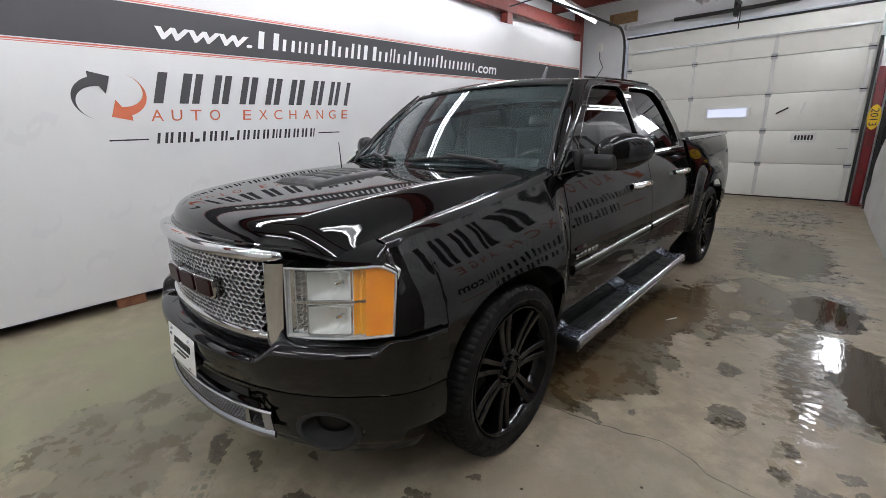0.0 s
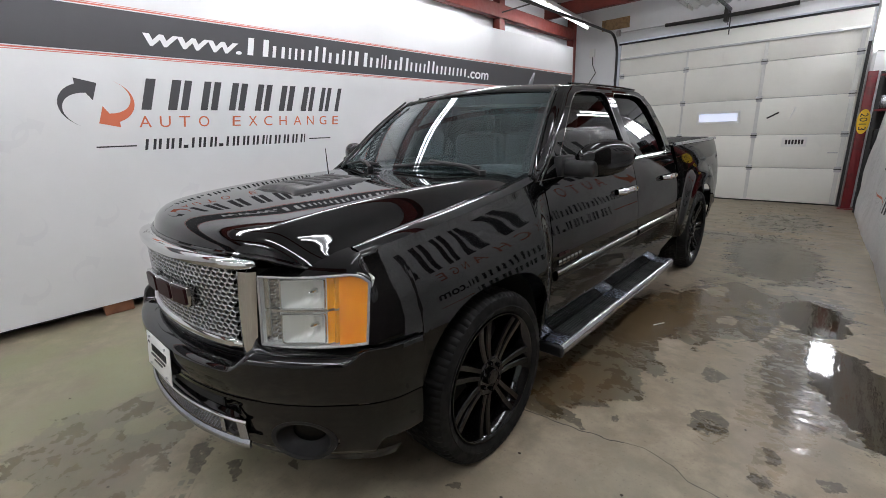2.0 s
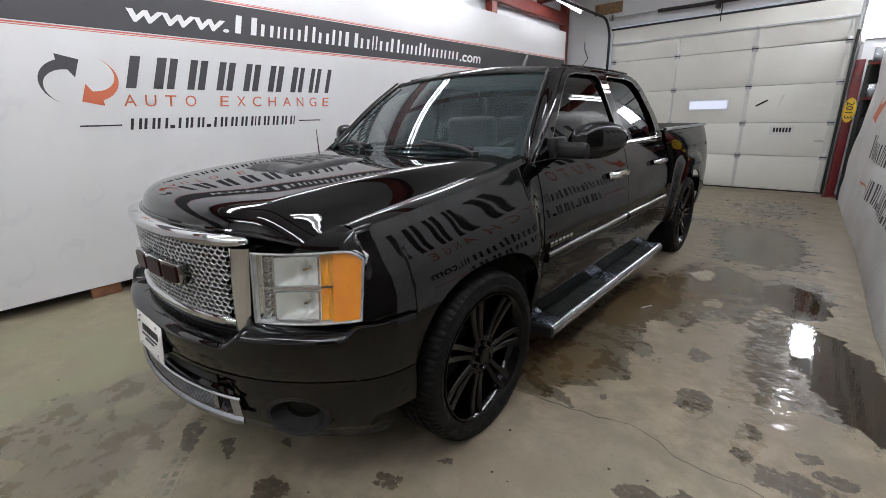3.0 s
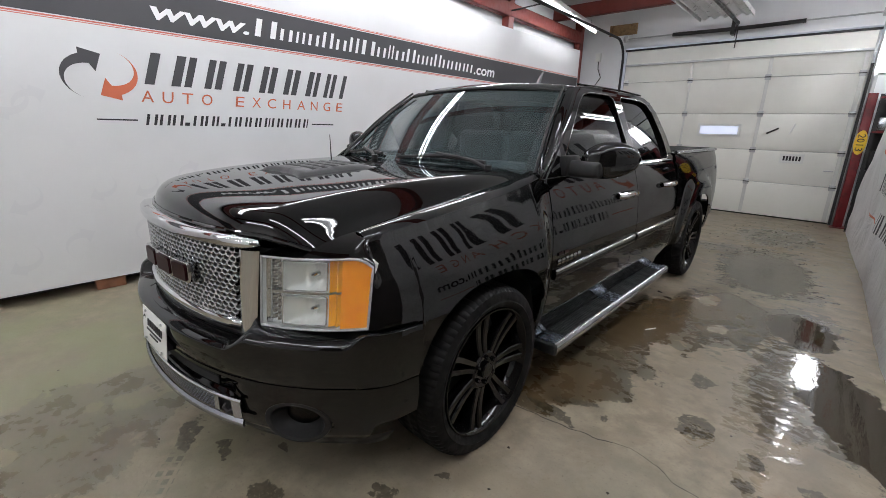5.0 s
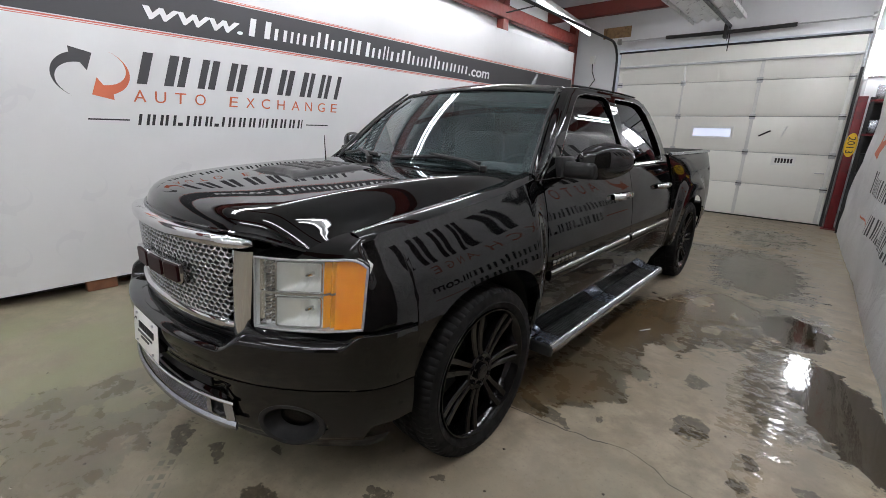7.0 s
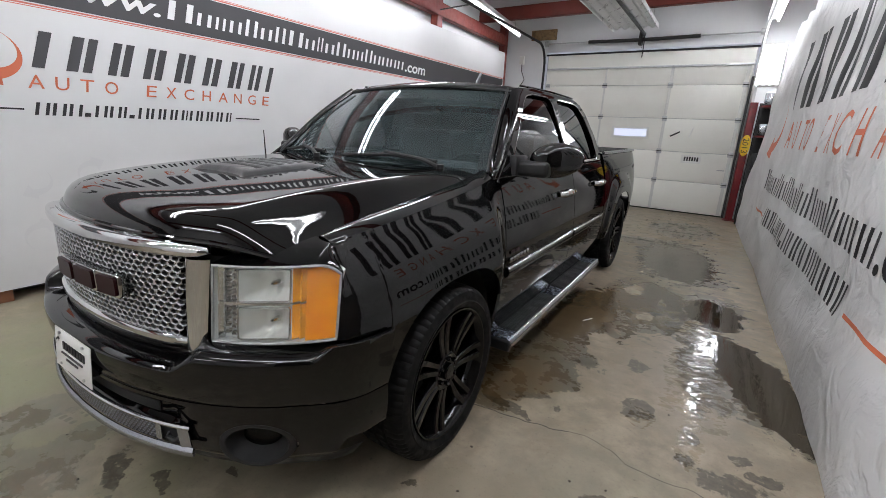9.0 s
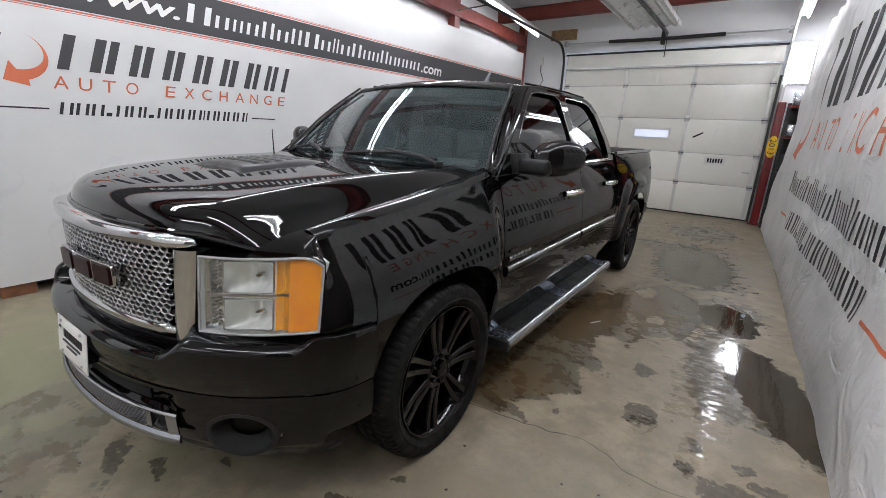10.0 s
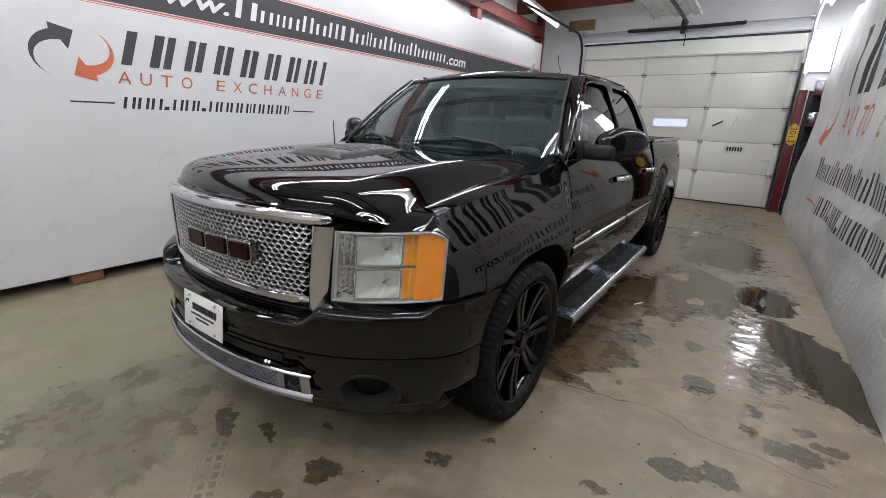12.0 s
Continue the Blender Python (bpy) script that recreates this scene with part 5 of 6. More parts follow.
    part("divider", thick(grid(lambda u, v: face(0.02 + 0.62 * u, 0.485 + 0.035 * v, 0.02), np.linspace(0, 1, 12), (0, 1)), 0.01), CHROME, lamp)
    part("amber_panel", grid(lambda u, v: face(0.76 + 0.24 * u, 0.01 + 0.98 * v, 0.008 + 0.003 * math.sin(u * 3.0) * math.sin(v * 3.1)), np.linspace(0, 1, 24), np.linspace(0, 1, 16)), AMBER, lamp, "amber side marker")


# ---- wheels ----
def wheel(truck, x, y, s):
    w = new("wheel")
    w.parent = truck
    w.location = (s * x, y, HUB)
    w.rotation_euler = (0, 0, 0 if s > 0 else math.pi)
    tyre = [(-0.135, 0.322), (-0.142, 0.34), (-0.145, 0.368), (-0.138, 0.396), (-0.122, 0.411), (-0.095, 0.4175), (-0.060, 0.419), (-0.056, 0.411), (-0.046, 0.411), (-0.042, 0.4195), (-0.006, 0.420), (-0.003, 0.412), (0.007, 0.412), (0.010, 0.420), (0.046, 0.4195), (0.050, 0.411), (0.060, 0.411), (0.064, 0.419), (0.098, 0.4165), (0.122, 0.410), (0.137, 0.396), (0.1445, 0.370), (0.144, 0.354), (0.147, 0.350), (0.143, 0.343), (0.137, 0.331), (0.128, 0.322), (0.115, 0.317)]

    tyre = [(tx, (tr if tr > 0.36 else 0.36 - (0.36 - tr) * 1.15) * 0.976) for tx, tr in tyre]

    def lug(i, k):
        edgy = i in (4, 5, 18, 19, 20)
        return -0.005 if edgy and k % 3 == 0 else (-0.006 if i in (6, 9, 10, 13, 14, 17) and (k + i // 2) % 4 == 0 else 0)

    bm = lathe(tyre, 240, lug)
    for v in bm.verts:
        v.co.z = max(v.co.z, -HUB + 0.001)
    part("tyre", bm, RUBBER, w, "worn wide low-profile tyre", angle=28)
    rim = [(-0.12, 0.304), (-0.10, 0.288), (0.06, 0.276), (0.104, 0.286), (0.121, 0.300), (0.131, 0.308), (0.136, 0.306), (0.136, 0.300), (0.126, 0.290), (0.07, 0.272)]
    part("rim", lathe(rim, 72), RIM, w, "gloss black alloy rim")
    part("brake_disc", lathe([(0.0, 0.05), (0.0, 0.165), (-0.02, 0.168), (-0.02, 0.05)], 40), BLACKSTEEL, w)
    part("rim_back", lathe([(-0.06, 0.293), (-0.065, 0.02)], 32), DARK, w)
    for k in range(7):
        for o in (-1, 1):
            prof = []
            for r in np.linspace(0.062, 0.296, 12):
                t = (r - 0.062) / 0.234
                mid = o * (0.0165 + 0.0135 * step(0.05, 0.95, t))
                half = 0.0135 + 0.0045 * t
                top = 0.106 + 0.020 * t - 0.010 * math.sin(t * math.pi)
                prof.append((r, mid, half, top))
            bm = bmesh.new()
            rows = [[bm.verts.new((top - 0.050, mid - half, r)), bm.verts.new((top - 0.006, mid - half, r)), bm.verts.new((top, mid - half * 0.7, r)), bm.verts.new((top, mid + half * 0.7, r)), bm.verts.new((top - 0.006, mid + half, r)), bm.verts.new((top - 0.050, mid + half, r))] for r, mid, half, top in prof]
            for p, q in zip(rows, rows[1:]):
                for i in range(6):
                    bm.faces.new((p[i], p[(i + 1) % 6], q[(i + 1) % 6], q[i]))
            bm.faces.new(rows[0])
            bm.faces.new(rows[-1][::-1])
            bm.transform(Matrix.Rotation(2 * math.pi * k / 7 + 0.2, 4, "X"))
            part("spoke", bm, RIM, w)
    part("hub", lathe([(0.03, 0.098), (0.102, 0.094), (0.108, 0.084), (0.100, 0.045), (0.100, 0.001)], 36), RIM, w)
    part("hub_cap", lathe([(0.098, 0.040), (0.116, 0.038), (0.121, 0.032), (0.122, 0.001)], 30), RIM, w)
    for k in range(6):
        a = 2 * math.pi * k / 6
        cy, cz = 0.065 * math.sin(a), 0.065 * math.cos(a)
        part("lug_nut", tube([(0.092, cy, cz), (0.112, cy, cz), (0.118, cy, cz)], [0.0115, 0.0105, 0.006], n=6), RIM, w)
    return w


# ---- cab ----
BELT = 1.25


def glass_x(z, y=1.5):
    k = (z - BELT) / 0.49
    return 0.885 - 0.125 * k - 0.08 * k * k - 0.02 * step(0.9, 0.5, y) * k - 0.012 * ((y - 1.5) / 1.0) ** 2


def cab_side(u, v, w, s):
    return (s * (glass_x(v, u) + w), u, v)


CAB_OUT = [(0.50, 1.235), (0.60, 1.305), (0.78, 1.455), (0.98, 1.610), (1.10, 1.690), (1.22, 1.735), (1.40, 1.752), (2.30, 1.752), (2.45, 1.738), (2.55, 1.700), (2.62, 1.640), (2.72, 1.45), (2.80, 1.30), (2.835, 1.235)]
WIN_F = [(0.72, 1.262), (0.755, 1.318), (0.92, 1.478), (1.12, 1.634), (1.23, 1.695), (1.36, 1.715), (1.65, 1.717), (1.71, 1.69), (1.755, 1.262)]
WIN_R = [(1.862, 1.262), (1.828, 1.685), (1.87, 1.716), (2.29, 1.715), (2.42, 1.695), (2.50, 1.63), (2.60, 1.43), (2.655, 1.31), (2.645, 1.262)]


def cab(truck):
    for s in (1, -1):
        loops = [CAB_OUT, rounded(WIN_F, 0.03), rounded(WIN_R, 0.03)]
        part("cab_frame", outline_mesh(loops, 0.03, BLACK, 0.006, lambda u, v, w: cab_side(u, v, w, s)), BLACK, truck)
        for win, name, tint in ((WIN_F, "door_window", LIGHT_TINT), (WIN_R, "door_window", TINTED)):
            cx, cy = sum(p[0] for p in win) / len(win), sum(p[1] for p in win) / len(win)
            grown = [(cx + (u - cx) * 1.05, cy + (v - cy) * 1.05) for u, v in win]

            def outside(u, v):
                odd = False
                for (u0, v0), (u1, v1) in zip(grown, grown[1:] + grown[:1]):
                    if (v0 > v) != (v1 > v) and u < u0 + (u1 - u0) * (v - v0) / (v1 - v0):
                        odd = not odd
                return not odd
            us, vs = [p[0] for p in grown], [p[1] for p in grown]
            g = part(name, grid(lambda u, v: cab_side(u, v, -0.008, s), np.linspace(min(us), max(us), 50), np.linspace(min(vs), max(vs), 28), skip=outside), tint, truck, "dark tinted side glass")
            g.visible_shadow = False
            loop = rounded(win, 0.03)
            part("window_trim", tube([cab_side(u, v, 0.016, s) for u, v in loop + loop[:2]], 0.0055, n=6, caps=False), CHROME, truck, "chrome window surround")
        part("belt_trim", tube([(s * (side_x(y, 1.25) + 0.008), y, 1.252) for y in np.linspace(0.72, 2.70, 12)], 0.0075, n=6), CHROME, truck, "chrome belt strip")
        part("pillar_cover", outline_mesh([rounded([(1.752, 1.262), (1.708, 1.705), (1.832, 1.705), (1.866, 1.262)], 0.02)], 0.008, BLACK, 0.001, lambda u, v, w: cab_side(u, v, w + 0.018, s)), BLACK, truck)
        part("roof_molding", tube([(s * (glass_x(1.74) - 0.012), y, 1.757 + 0.012 * math.sin((y - 1.2) * 2.2)) for y in np.linspace(1.25, 2.4, 10)], 0.007, n=6), BLACK, truck)
        part("wedge_glass", outline_mesh([rounded([(0.60, 1.262), (0.72, 1.262), (0.74, 1.31), (0.725, 1.40)], 0.01)], 0.006, TRIM, 0.0, lambda u, v, w: cab_side(u, v, w + 0.018, s)), TRIM, truck)

    def roof(u, v):
        y = 1.10 + 1.46 * v
        half = glass_x(1.748) - 0.004
        x = u * half
        lift = 0.045 * math.sin(math.pi * (0.16 + 0.68 * v)) * (1 - abs(u) ** 2.4)
        z = 1.740 + lift * 1.2 + 0.016 * math.sin(math.pi * v) - 0.016 * step(0.9, 1.0, abs(u))
        z -= 0.05 * step(0.08, -0.02, v) + 0.05 * step(0.94, 1.02, v)
        return (x, y - 0.08 * (1 - u * u) * (1 - v), z)

    part("roof", thick(grid(roof, np.linspace(-1, 1, 41), np.linspace(0, 1, 31)), 0.015), BLACK, truck)

    def screen(u, v, lift=0.0):
        xb, xt = 0.845, 0.668
        x = u * (xb + (xt - xb) * v)
        yb, yt = 0.40 + 0.16 * u * u, 1.05 + 0.06 * u * u
        zb, zt = 1.238 + 0.012 * (1 - u * u), 1.706 + 0.030 * (1 - u * u)
        bow = 0.022 * math.sin(v * math.pi)
        return (x, yb + (yt - yb) * v - bow * 0.6, zb + (zt - zb) * v + bow + lift)

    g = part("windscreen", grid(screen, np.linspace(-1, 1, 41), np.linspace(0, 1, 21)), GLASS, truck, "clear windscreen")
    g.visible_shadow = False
    for u0, u1, v0, v1 in ((-0.99, -0.90, 0.0, 1.0), (0.90, 0.99, 0.0, 1.0), (-0.9, 0.9, 0.84, 0.995), (-0.9, 0.9, 0.0, 0.07)):
        part("screen_border", grid(lambda u, v: screen(u, v, -0.015), np.linspace(u0, u1, 20), np.linspace(v0, v1, 12)), FRIT, g, "black printed glass border")
    edge = [screen(u, 1, 0.003) for u in np.linspace(-1, 1, 21)]
    part("screen_trim", tube(edge, 0.012, n=6), TRIM, truck)
    for s in (1, -1):
        def pillar(v, k):
            a = Vector(screen(s * 0.985, v, 0.006))
            front = [(1.235, 0.50), (1.305, 0.60), (1.455, 0.78), (1.610, 0.98), (1.690, 1.10), (1.735, 1.22)]
            z = 1.235 + 0.485 * v
            e = Vector(cab_side(curve_at(front, z) + 0.035, z, 0.024, s))
            p = a * (1 - k) + e * k
            return tuple(p + Vector((s * 0.6, -0.6, 0.53)) * 0.016 * math.sin(k * math.pi) ** 0.7)
        part("pillar", thick(grid(pillar, np.linspace(-0.06, 1.03, 24), np.linspace(0, 1, 9)), 0.01), BLACK, truck)
        part("pillar_trim", tube([Vector(screen(s * 0.985, v, 0.004)) + Vector((0, -0.022, 0.016)) for v in np.linspace(0.0, 1.0, 12)], 0.008, n=6), TRIM, truck)
    # cowl, wipers
    part("cowl", thick(grid(lambda u, v: (u * 0.86, 0.44 + 0.15 * u * u + (0.10 - 0.02) * v - 0.02, 1.225 - 0.012 * u * u + 0.006 * v), np.linspace(-1, 1, 31), (0, 0.5, 1)), 0.01), TRIM, truck)
    for u0, u1, v1 in ((0.70, -0.12, 0.075), (-0.35, -0.92, 0.075)):
        wp = new("wiper")
        wp.parent = truck
        a, b = Vector(screen(u0, 0.0, 0.02)), Vector(screen((u0 * 0.45 + u1 * 0.55), 0.06, 0.045))
        part("arm", tube([a + Vector((0, -0.03, 0.0)), a * 0.7 + b * 0.3 + Vector((0, -0.02, 0.018)), b], [0.014, 0.012, 0.009], n=8), TRIM, wp)
        part("blade", tube([Vector(screen(u0 * 0.93 + u1 * 0.07 if u0 > 0 else u0, 0.05, 0.02)), Vector(screen((u0 + u1) / 2, 0.055, 0.034)), Vector(screen(u1, 0.03, 0.022))], 0.011, n=6), TRIM, wp)
        part("pivot", tube([a + Vector((0, -0.03, -0.02)), a + Vector((0, -0.03, 0.02))], 0.02, n=12), TRIM, wp)
    # back of the cab
    part("cab_back", thick(grid(lambda u, v: (u * glass_x(1.25 + 0.45 * v) * 0.985, 2.83 - 0.26 * v ** 1.6, 1.0 + 0.72 * v), np.linspace(-1, 1, 15), np.linspace(0, 1, 9)), 0.02), BLACK, truck)
    part("rear_window", grid(lambda u, v: (u * 0.60, 2.815 - 0.26 * v ** 1.6 + 0.03, 1.0 + 0.72 * v), np.linspace(-1, 1, 9), np.linspace(0.42, 0.9, 7)), TINTED, truck, "dark rear glass")
    # roof aerial
    fin = part("roof_aerial", tube([(0, 1.89, 1.800), (0, 1.905, 1.86), (0, 1.955, 1.932)], [0.026, 0.016, 0.008], n=8), AERIAL, truck, "short grey roof aerial")
    part("aerial_base", box(-0.035, 1.83, 1.785, 0.035, 1.99, 1.812, bevel=0.006), TRIM, fin)
    part("fender_aerial", tube([(-0.86, 0.43, 1.19), (-0.868, 0.43, 1.40)], [0.006, 0.003], n=6), TRIM, truck)


def interior(truck):
    inn = part("dashboard", box(-0.80, 0.62, 0.95, 0.80, 0.98, 1.20, bevel=0.05, seg=3), INSIDE, truck, "dark dashboard behind the windscreen")
    part("gauge_hood", box(0.20, 0.80, 1.17, 0.56, 1.0, 1.27, bevel=0.04, seg=3), INSIDE, inn)
    sw = part("steering_wheel", tube([Vector((0.38, 1.10, 1.15)) + Matrix.Rotation(radians(-32), 3, "X") @ Vector((0.185 * math.cos(a), 0, 0.185 * math.sin(a))) for a in np.linspace(0, 2 * math.pi, 33)], 0.015, n=8, caps=False), LEATHER, inn)
    part("wheel_hub", box(0.31, 1.07, 1.09, 0.45, 1.12, 1.21, bevel=0.02), INSIDE, sw)
    part("spoke", box(0.21, 1.085, 1.13, 0.55, 1.105, 1.16, bevel=0.006), INSIDE, sw)
    for x in (-0.38, 0.38):
        seat = new("front_seat")
        seat.parent = truck
        part("cushion", box(x - 0.25, 1.15, 0.80, x + 0.25, 1.68, 0.98, bevel=0.05, seg=3), LEATHER, seat)
        back = box(x - 0.24, 1.62, 0.95, x + 0.24, 1.76, 1.46, bevel=0.05, seg=3)
        part("backrest", back, LEATHER, seat)
        part("headrest", box(x - 0.13, 1.66, 1.47, x + 0.13, 1.76, 1.62, bevel=0.04, seg=3), LEATHER, seat)
    rear = new("rear_bench")
    rear.parent = truck
    part("cushion", box(-0.68, 2.1, 0.80, 0.68, 2.55, 0.95, bevel=0.05, seg=3), LEATHER, rear)
    part("backrest", box(-0.68, 2.5, 0.9, 0.68, 2.64, 1.45, bevel=0.05, seg=3), LEATHER, rear)
    part("cabin_floor", box(-0.84, 0.5, 0.55, 0.84, 2.78, 0.6), INSIDE, truck, smooth=False)
    part("headliner", grid(lambda x, y: (x, y, 1.70), (-0.64, 0.64), (1.12, 2.5)), INSIDE, truck, smooth=False)
    part("mirror_inside", box(-0.12, 1.08, 1.56, 0.12, 1.11, 1.63, bevel=0.015), INSIDE, truck)


def door_mirror(truck, s):
    m = new("door_mirror")
    m.parent = truck

    def shell(u, v):
        a = 2 * math.pi * v
        r = math.sin(math.pi * u) ** 0.42
        x = 0.960 + 0.262 * u
        ca, sa = math.cos(a), math.sin(a)
        q = lambda c: math.copysign(abs(c) ** 0.75, c)
        return (s * x, 0.80 + 0.13 * u + (0.075 if ca > 0 else 0.095) * q(ca) * r, 1.335 - 0.02 * (1 - u) + 0.100 * q(sa) * r * (1 - 0.10 * u))
    bm = grid(shell, np.linspace(0.004, 0.996, 22), np.linspace(0, 1, 29))
    bmesh.ops.remove_doubles(bm, verts=bm.verts, dist=1e-5)
    part("housing", bm, GLOSSBLACK, m, "black door mirror housing")

    def cap(u, v):
        a = math.pi * (0.02 + 1.04 * v)
        x, y, z = shell(0.05 + 0.92 * u, a / (2 * math.pi))
        c = Vector((s * (0.960 + 0.262 * (0.05 + 0.92 * u)), 0.80 + 0.13 * (0.05 + 0.92 * u), 1.333))
        return tuple(c + (Vector((x, y, z)) - c) * 1.035)
    part("cap", grid(cap, np.linspace(0, 1, 20), np.linspace(0, 1, 21)), BLACK, m, "gloss black mirror cap")
    part("arm", box(s * 0.89, 0.725, 1.235, s * 1.09, 0.86, 1.322, bevel=0.026, seg=3), TRIM, m)
    part("foot", box(s * 0.875, 0.70, 1.235, s * 0.925, 0.86, 1.345, bevel=0.012, seg=2), TRIM, m)
    part("mirror_glass", grid(lambda u, v: (s * (1.0 + 0.17 * u), 0.897 + 0.09 * u, 1.275 + 0.115 * v), (0, 1), (0, 1)), CHROME, m, smooth=False)


def running_board(truck, s):
    rb = new("running_board")
    rb.parent = truck
    rb.location = (0.004 * s, 0.0, -0.046)

    def body(y, v):
        a = 2 * math.pi * v
        ca, sa = math.cos(a), math.sin(a)
        q = lambda c: math.copysign(abs(c) ** 0.55, c)
        return (s * (0.945 + 0.075 * q(ca)), y, 0.318 + 0.034 * q(sa))
    bm = grid(body, [0.60, 0.606, 0.62, 0.64, 1.2, 1.8, 2.4, 2.66, 2.68, 2.69], np.linspace(0, 1, 25))
    bmesh.ops.remove_doubles(bm, verts=bm.verts, dist=1e-5)
    part("bar", bm, TRIM, rb, "black step bar")
    part("edge_strip", thick(grid(lambda y, a: (s * (1.000 + 0.026 * math.sin(a)), y, 0.322 + 0.036 * math.cos(a)), (0.602, 0.61, 1.2, 1.8, 2.4, 2.68, 2.688), np.linspace(0.05, 2.7, 11)), 0.004), STEP, rb, "bright metal outer edge")
    part("inner_edge", box(s * 0.858, 0.61, 0.345, s * 0.868, 2.68, 0.357, bevel=0.002), STEP, rb)
    for y0, y1 in ((0.74, 1.47), (1.67, 2.51)):
        p = part("step_pad", box(s * 0.872, y0, 0.349, s * 0.994, y1, 0.355, bevel=0.002), TRIM, rb, "black ribbed step pad")
        for i in range(7):
            x = 0.882 + i * 0.017
            for k in range(3):
                a, c = y0 + (y1 - y0) * k / 3 + 0.008, y0 + (y1 - y0) * (k + 1) / 3 - 0.008
                part("rib", box(s * (x - 0.0045), a, 0.354, s * (x + 0.0045), c, 0.362, bevel=0.002, seg=1), TRIM, p)
    for y in (0.600, 2.690):
        part("end_cap", box(s * 0.866, y - 0.012, 0.286, s * 1.022, y + 0.012, 0.354, bevel=0.011, seg=3), TRIM, rb)
    for y0, y1 in ((0.612, 0.73), (1.48, 1.66), (2.52, 2.68)):
        part("bar_cap", box(s * 0.872, y0, 0.349, s * 1.000, y1, 0.359, bevel=0.003), BLUECAP, rb)
    for y in (0.95, 1.6, 2.35):
        part("bracket", box(s * 0.70, y - 0.03, 0.30, s * 0.90, y + 0.03, 0.33), TRIM, rb)


def truck():
    t = thing("pickup_truck", "glossy black crew-cab pickup with chrome grille, on wet concrete", "pickup truck")
    fender_low = lambda y: 0.80 if y < -0.446 else 0.40
    both("front_fender", lambda s: skin(-0.580, 0.556, 0.40, 70, s, 0.785, 0.0, fender_low), BLACK, t)
    for s in (1, -1):
        for y0, y1, name, hy in ((0.564, 1.836, "front_door", 1.60), (1.844, 2.842, "rear_door", 2.555)):
            d = part(name, skin(y0, y1, 0.395, 26, s, 0.86), BLACK, t)
            x = side_x(hy, 1.06)
            h = part("door_handle", tube([(s * (x + 0.004), hy - 0.125, 1.058), (s * (x + 0.036), hy - 0.10, 1.060), (s * (x + 0.044), hy, 1.062), (s * (x + 0.036), hy + 0.10, 1.060), (s * (x + 0.004), hy + 0.125, 1.058)], [0.019, 0.023, 0.025, 0.023, 0.019], n=10), CHROME, d, "chrome door handle")
            part("keyhole", tube([(s * (x - 0.002), hy - 0.02, 1.012), (s * (x + 0.006), hy - 0.02, 1.012)], 0.013, n=12), CHROME, h)
            m0, m1 = (0.60, 1.815) if name == "front_door" else (1.865, 2.825)
            tr = part("door_moulding", strip_on_side(m0, m1, 0.680, 0.735, s, 0.014), BLACK, d)
            part("chrome_strip", strip_on_side(m0, m1, 0.716, 0.742, s, 0.013), CHROME, tr, "chrome side strip")
        part("rocker", thick(grid(lambda y, v: (s * (0.90 + 0.018 * v), y, 0.33 + 0.068 * v), (0.45, 1.5, 3.17), (0, 0.5, 1)), 0.02), BLACK, t)
        badge = part("side_badge", strip_on_side(0.62, 0.68, 0.815, 0.835, s, 0.004, n=6), RED, t, "small red and chrome badge bars")
        part("badge_bar", strip_on_side(0.69, 0.74, 0.815, 0.835, s, 0.004, n=6), RED, badge)
        for i in range(6):
            part("badge_bar", strip_on_side(0.62 + i * 0.048, 0.655 + i * 0.048, 0.765, 0.795, s, 0.004, n=4), CHROME, badge)
        bed = part("bed_side", skin(2.862, 4.505, 0.44, 60, s, 0.80, 3.645), BLACK, t)
        part("bed_rail", tube([(s * 0.885, y, 1.306) for y in np.linspace(2.88, 4.48, 8)], 0.016, n=8), SATIN, bed, "metal bed rail")
        part("tail_lamp", thick(grid(lambda u, v: (s * (side_x(4.48, 0.9 + 0.34 * v) + 0.004 - 0.03 * u), 4.40 + 0.11 * u, 0.9 + 0.34 * v), (0, 0.5, 1), (0, 0.5, 1)), 0.01), RED, bed)
        for a, nm in ((0.0, "wheel_well"), (3.645, "wheel_well")):
            bm = grid(lambda u, v: (s * (0.50 + 0.43 * v), a + 0.475 * math.cos(math.pi * u), 0.37 + 0.52 * math.sin(math.pi * u) ** 0.75), np.linspace(0.0, 1, 25), np.linspace(0, 1, 4))
            part(nm, bm, DARK, t)
            part("well_back", grid(lambda u, v: (s * 0.52, a - 0.5 + u, 0.3 + 0.65 * v), (0, 1), (0, 1)), DARK, t, smooth=False)
        door_mirror(t, s)
        running_board(t, s)
        headlamp(t, s)
        for a in AXLES:
            wheel(t, 0.862 if a < 1 else 0.842, a, s)
    xs = np.linspace(-0.782, 0.782, 73)
    hood = part("hood", thick(grid(lambda x, v: (x, nose(x) + 0.035 + (0.485 + 0.06 * x * x - nose(x) - 0.035) * v, hood_z(x, nose(x) + 0.035 + (0.485 - nose(x) - 0.035) * v)), xs, [0, 0.006, 0.015, 0.03, 0.05, 0.08] + list(np.linspace(0.12, 1, 30))), 0.012), BLACK, t, "glossy black hood with raised centre")
    front_edge = lambda x: (x, nose(x) + 0.036, hood_z(x, nose(x) + 0.035) - 0.004)
    part("hood_lip", tube([front_edge(x) for x in np.linspace(-0.79, 0.79, 61)], 0.011, n=10), BLACK, hood)
    part("hood_gap", grid(lambda x, v: (x, nose(x) + 0.045, 0.98 + 0.075 * v), np.linspace(-0.6, 0.6, 30), (0, 1)), DARK, t)
    # louvred vent on the hood
    def vent_top(u, v):
        y = -0.42 + 0.50 * v
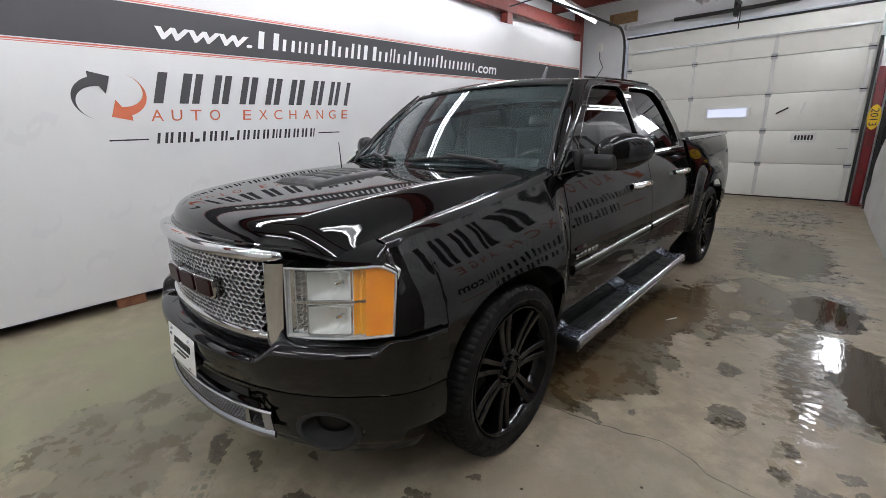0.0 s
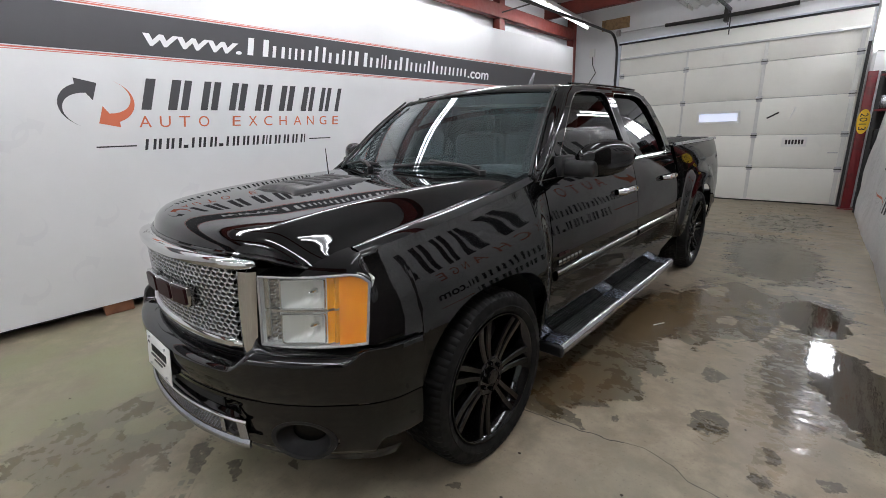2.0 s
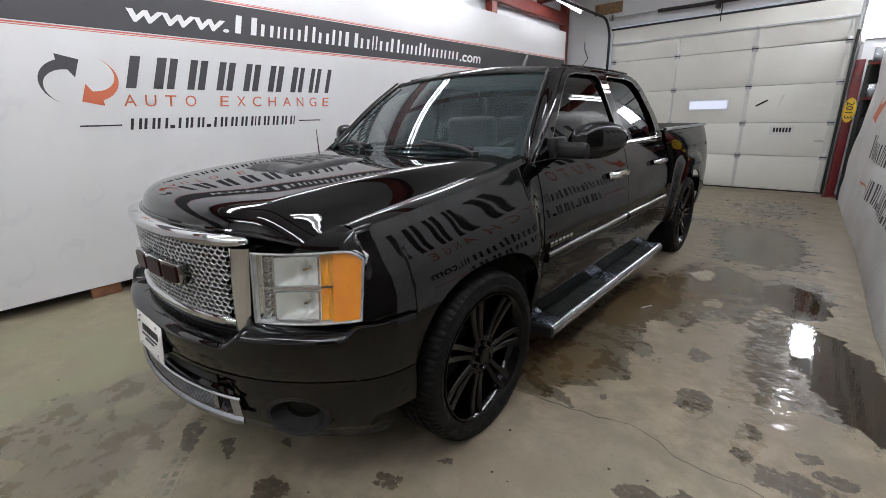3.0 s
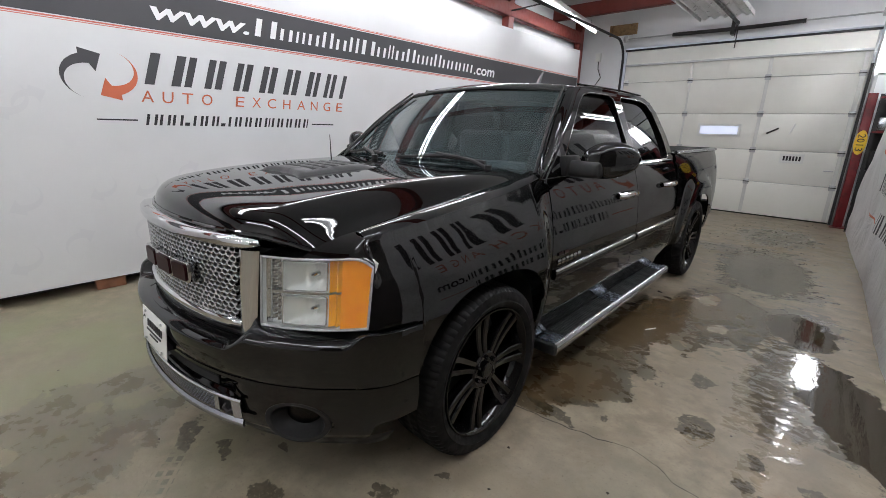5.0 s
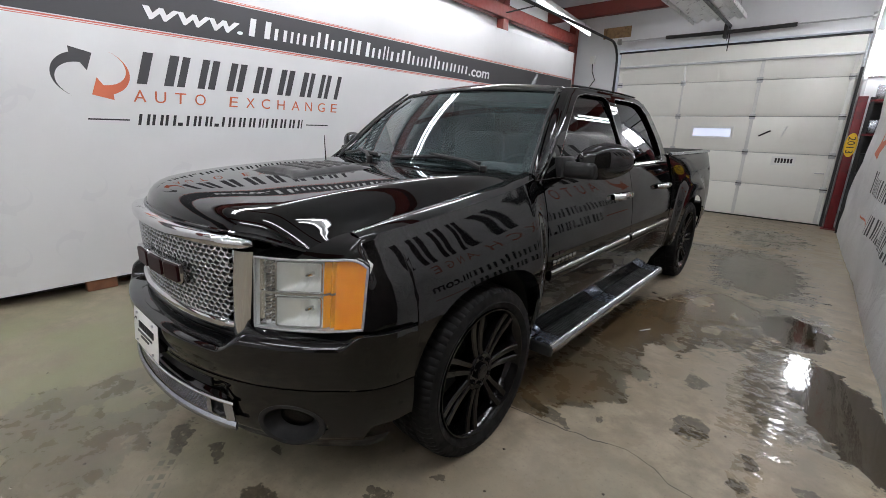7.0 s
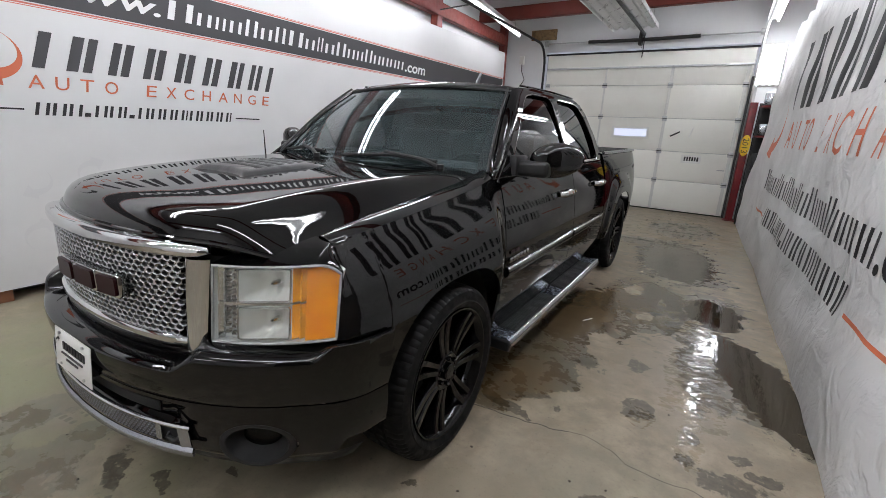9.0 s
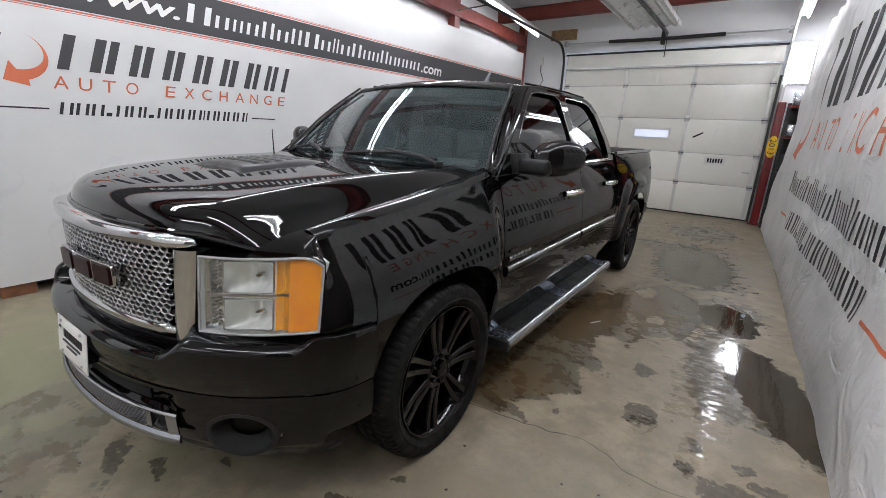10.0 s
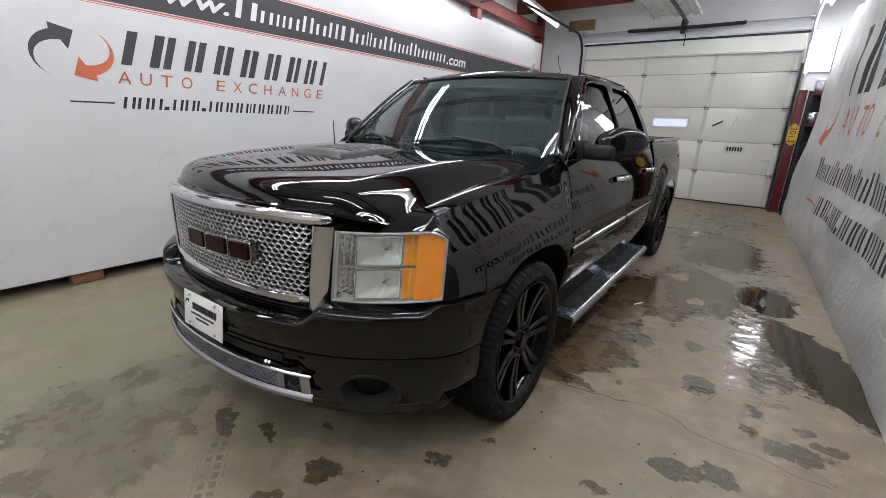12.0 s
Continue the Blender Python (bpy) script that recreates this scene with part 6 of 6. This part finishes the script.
        rise = 0.024 * (1 - abs(u) ** 8) * (1 - step(0.70, 1.0, v)) * step(-0.01, 0.05, v)
        return (u * (0.190 - 0.035 * v ** 2), y - 0.035 * u * u * (1 - v), hood_z(u * 0.2, y) + rise - 0.002)

    vent = part("hood_vent", grid(vent_top, np.linspace(-1, 1, 33), [0, 0.01, 0.02, 0.035, 0.05, 0.08] + list(np.linspace(0.12, 1, 28))), VENT, hood, "matt black louvred hood vent")
    for k in range(6):
        v0 = 0.20 + k * 0.118

        def louvre(u, w):
            x, y, z = vent_top(u * (0.80 - 0.02 * k), v0 + 0.052 * w)
            return (x, y + 0.012 * u * u, z + 0.004 * math.sin(w * math.pi) + 0.0015)
        part("louvre", grid(louvre, np.linspace(-1, 1, 17), np.linspace(0, 1, 6)), VENT, vent)

        def slot(u, w):
            x, y, z = vent_top(u * (0.80 - 0.02 * k), v0 - 0.052 + 0.052 * w)
            return (x, y + 0.012 * u * u, z + 0.0012)
        part("slot", grid(slot, np.linspace(-1, 1, 13), (0, 1)), DARK, vent)
    bumper(t)
    grille(t)
    cab(t)
    interior(t)
    # bed cover, tailgate, rear bumper, under-body
    cover = part("bed_cover", box(-0.84, 2.88, 1.29, 0.84, 4.46, 1.312, bevel=0.008), TRIM, t, "black slatted bed cover")
    for k in range(14):
        part("slat", box(-0.83, 2.90 + k * 0.112, 1.311, 0.83, 2.90 + k * 0.112 + 0.10, 1.322, bevel=0.004), TRIM, cover)
    part("tailgate", box(-0.80, 4.46, 0.70, 0.80, 4.51, 1.30, bevel=0.012), BLACK, t)
    part("rear_bumper", box(-0.93, 4.49, 0.52, 0.93, 4.66, 0.70, bevel=0.03, seg=3), TRIM, t, "black rear bumper")
    part("chassis", box(-0.55, -0.75, 0.30, 0.55, 4.5, 0.62), DARK, t, smooth=False)
    part("engine_bay", box(-0.50, -0.82, 0.62, 0.50, 0.45, 0.98), DARK, t, smooth=False)
    part("bed_box", box(-0.84, 2.87, 0.60, 0.84, 4.47, 1.0), DARK, t, smooth=False)
    part("under_sill", box(-0.84, 0.5, 0.42, 0.84, 2.85, 0.56), DARK, t, smooth=False)
    part("firewall", box(-0.78, 0.44, 0.56, 0.78, 0.50, 1.18), DARK, t, smooth=False)
    return t


truck()
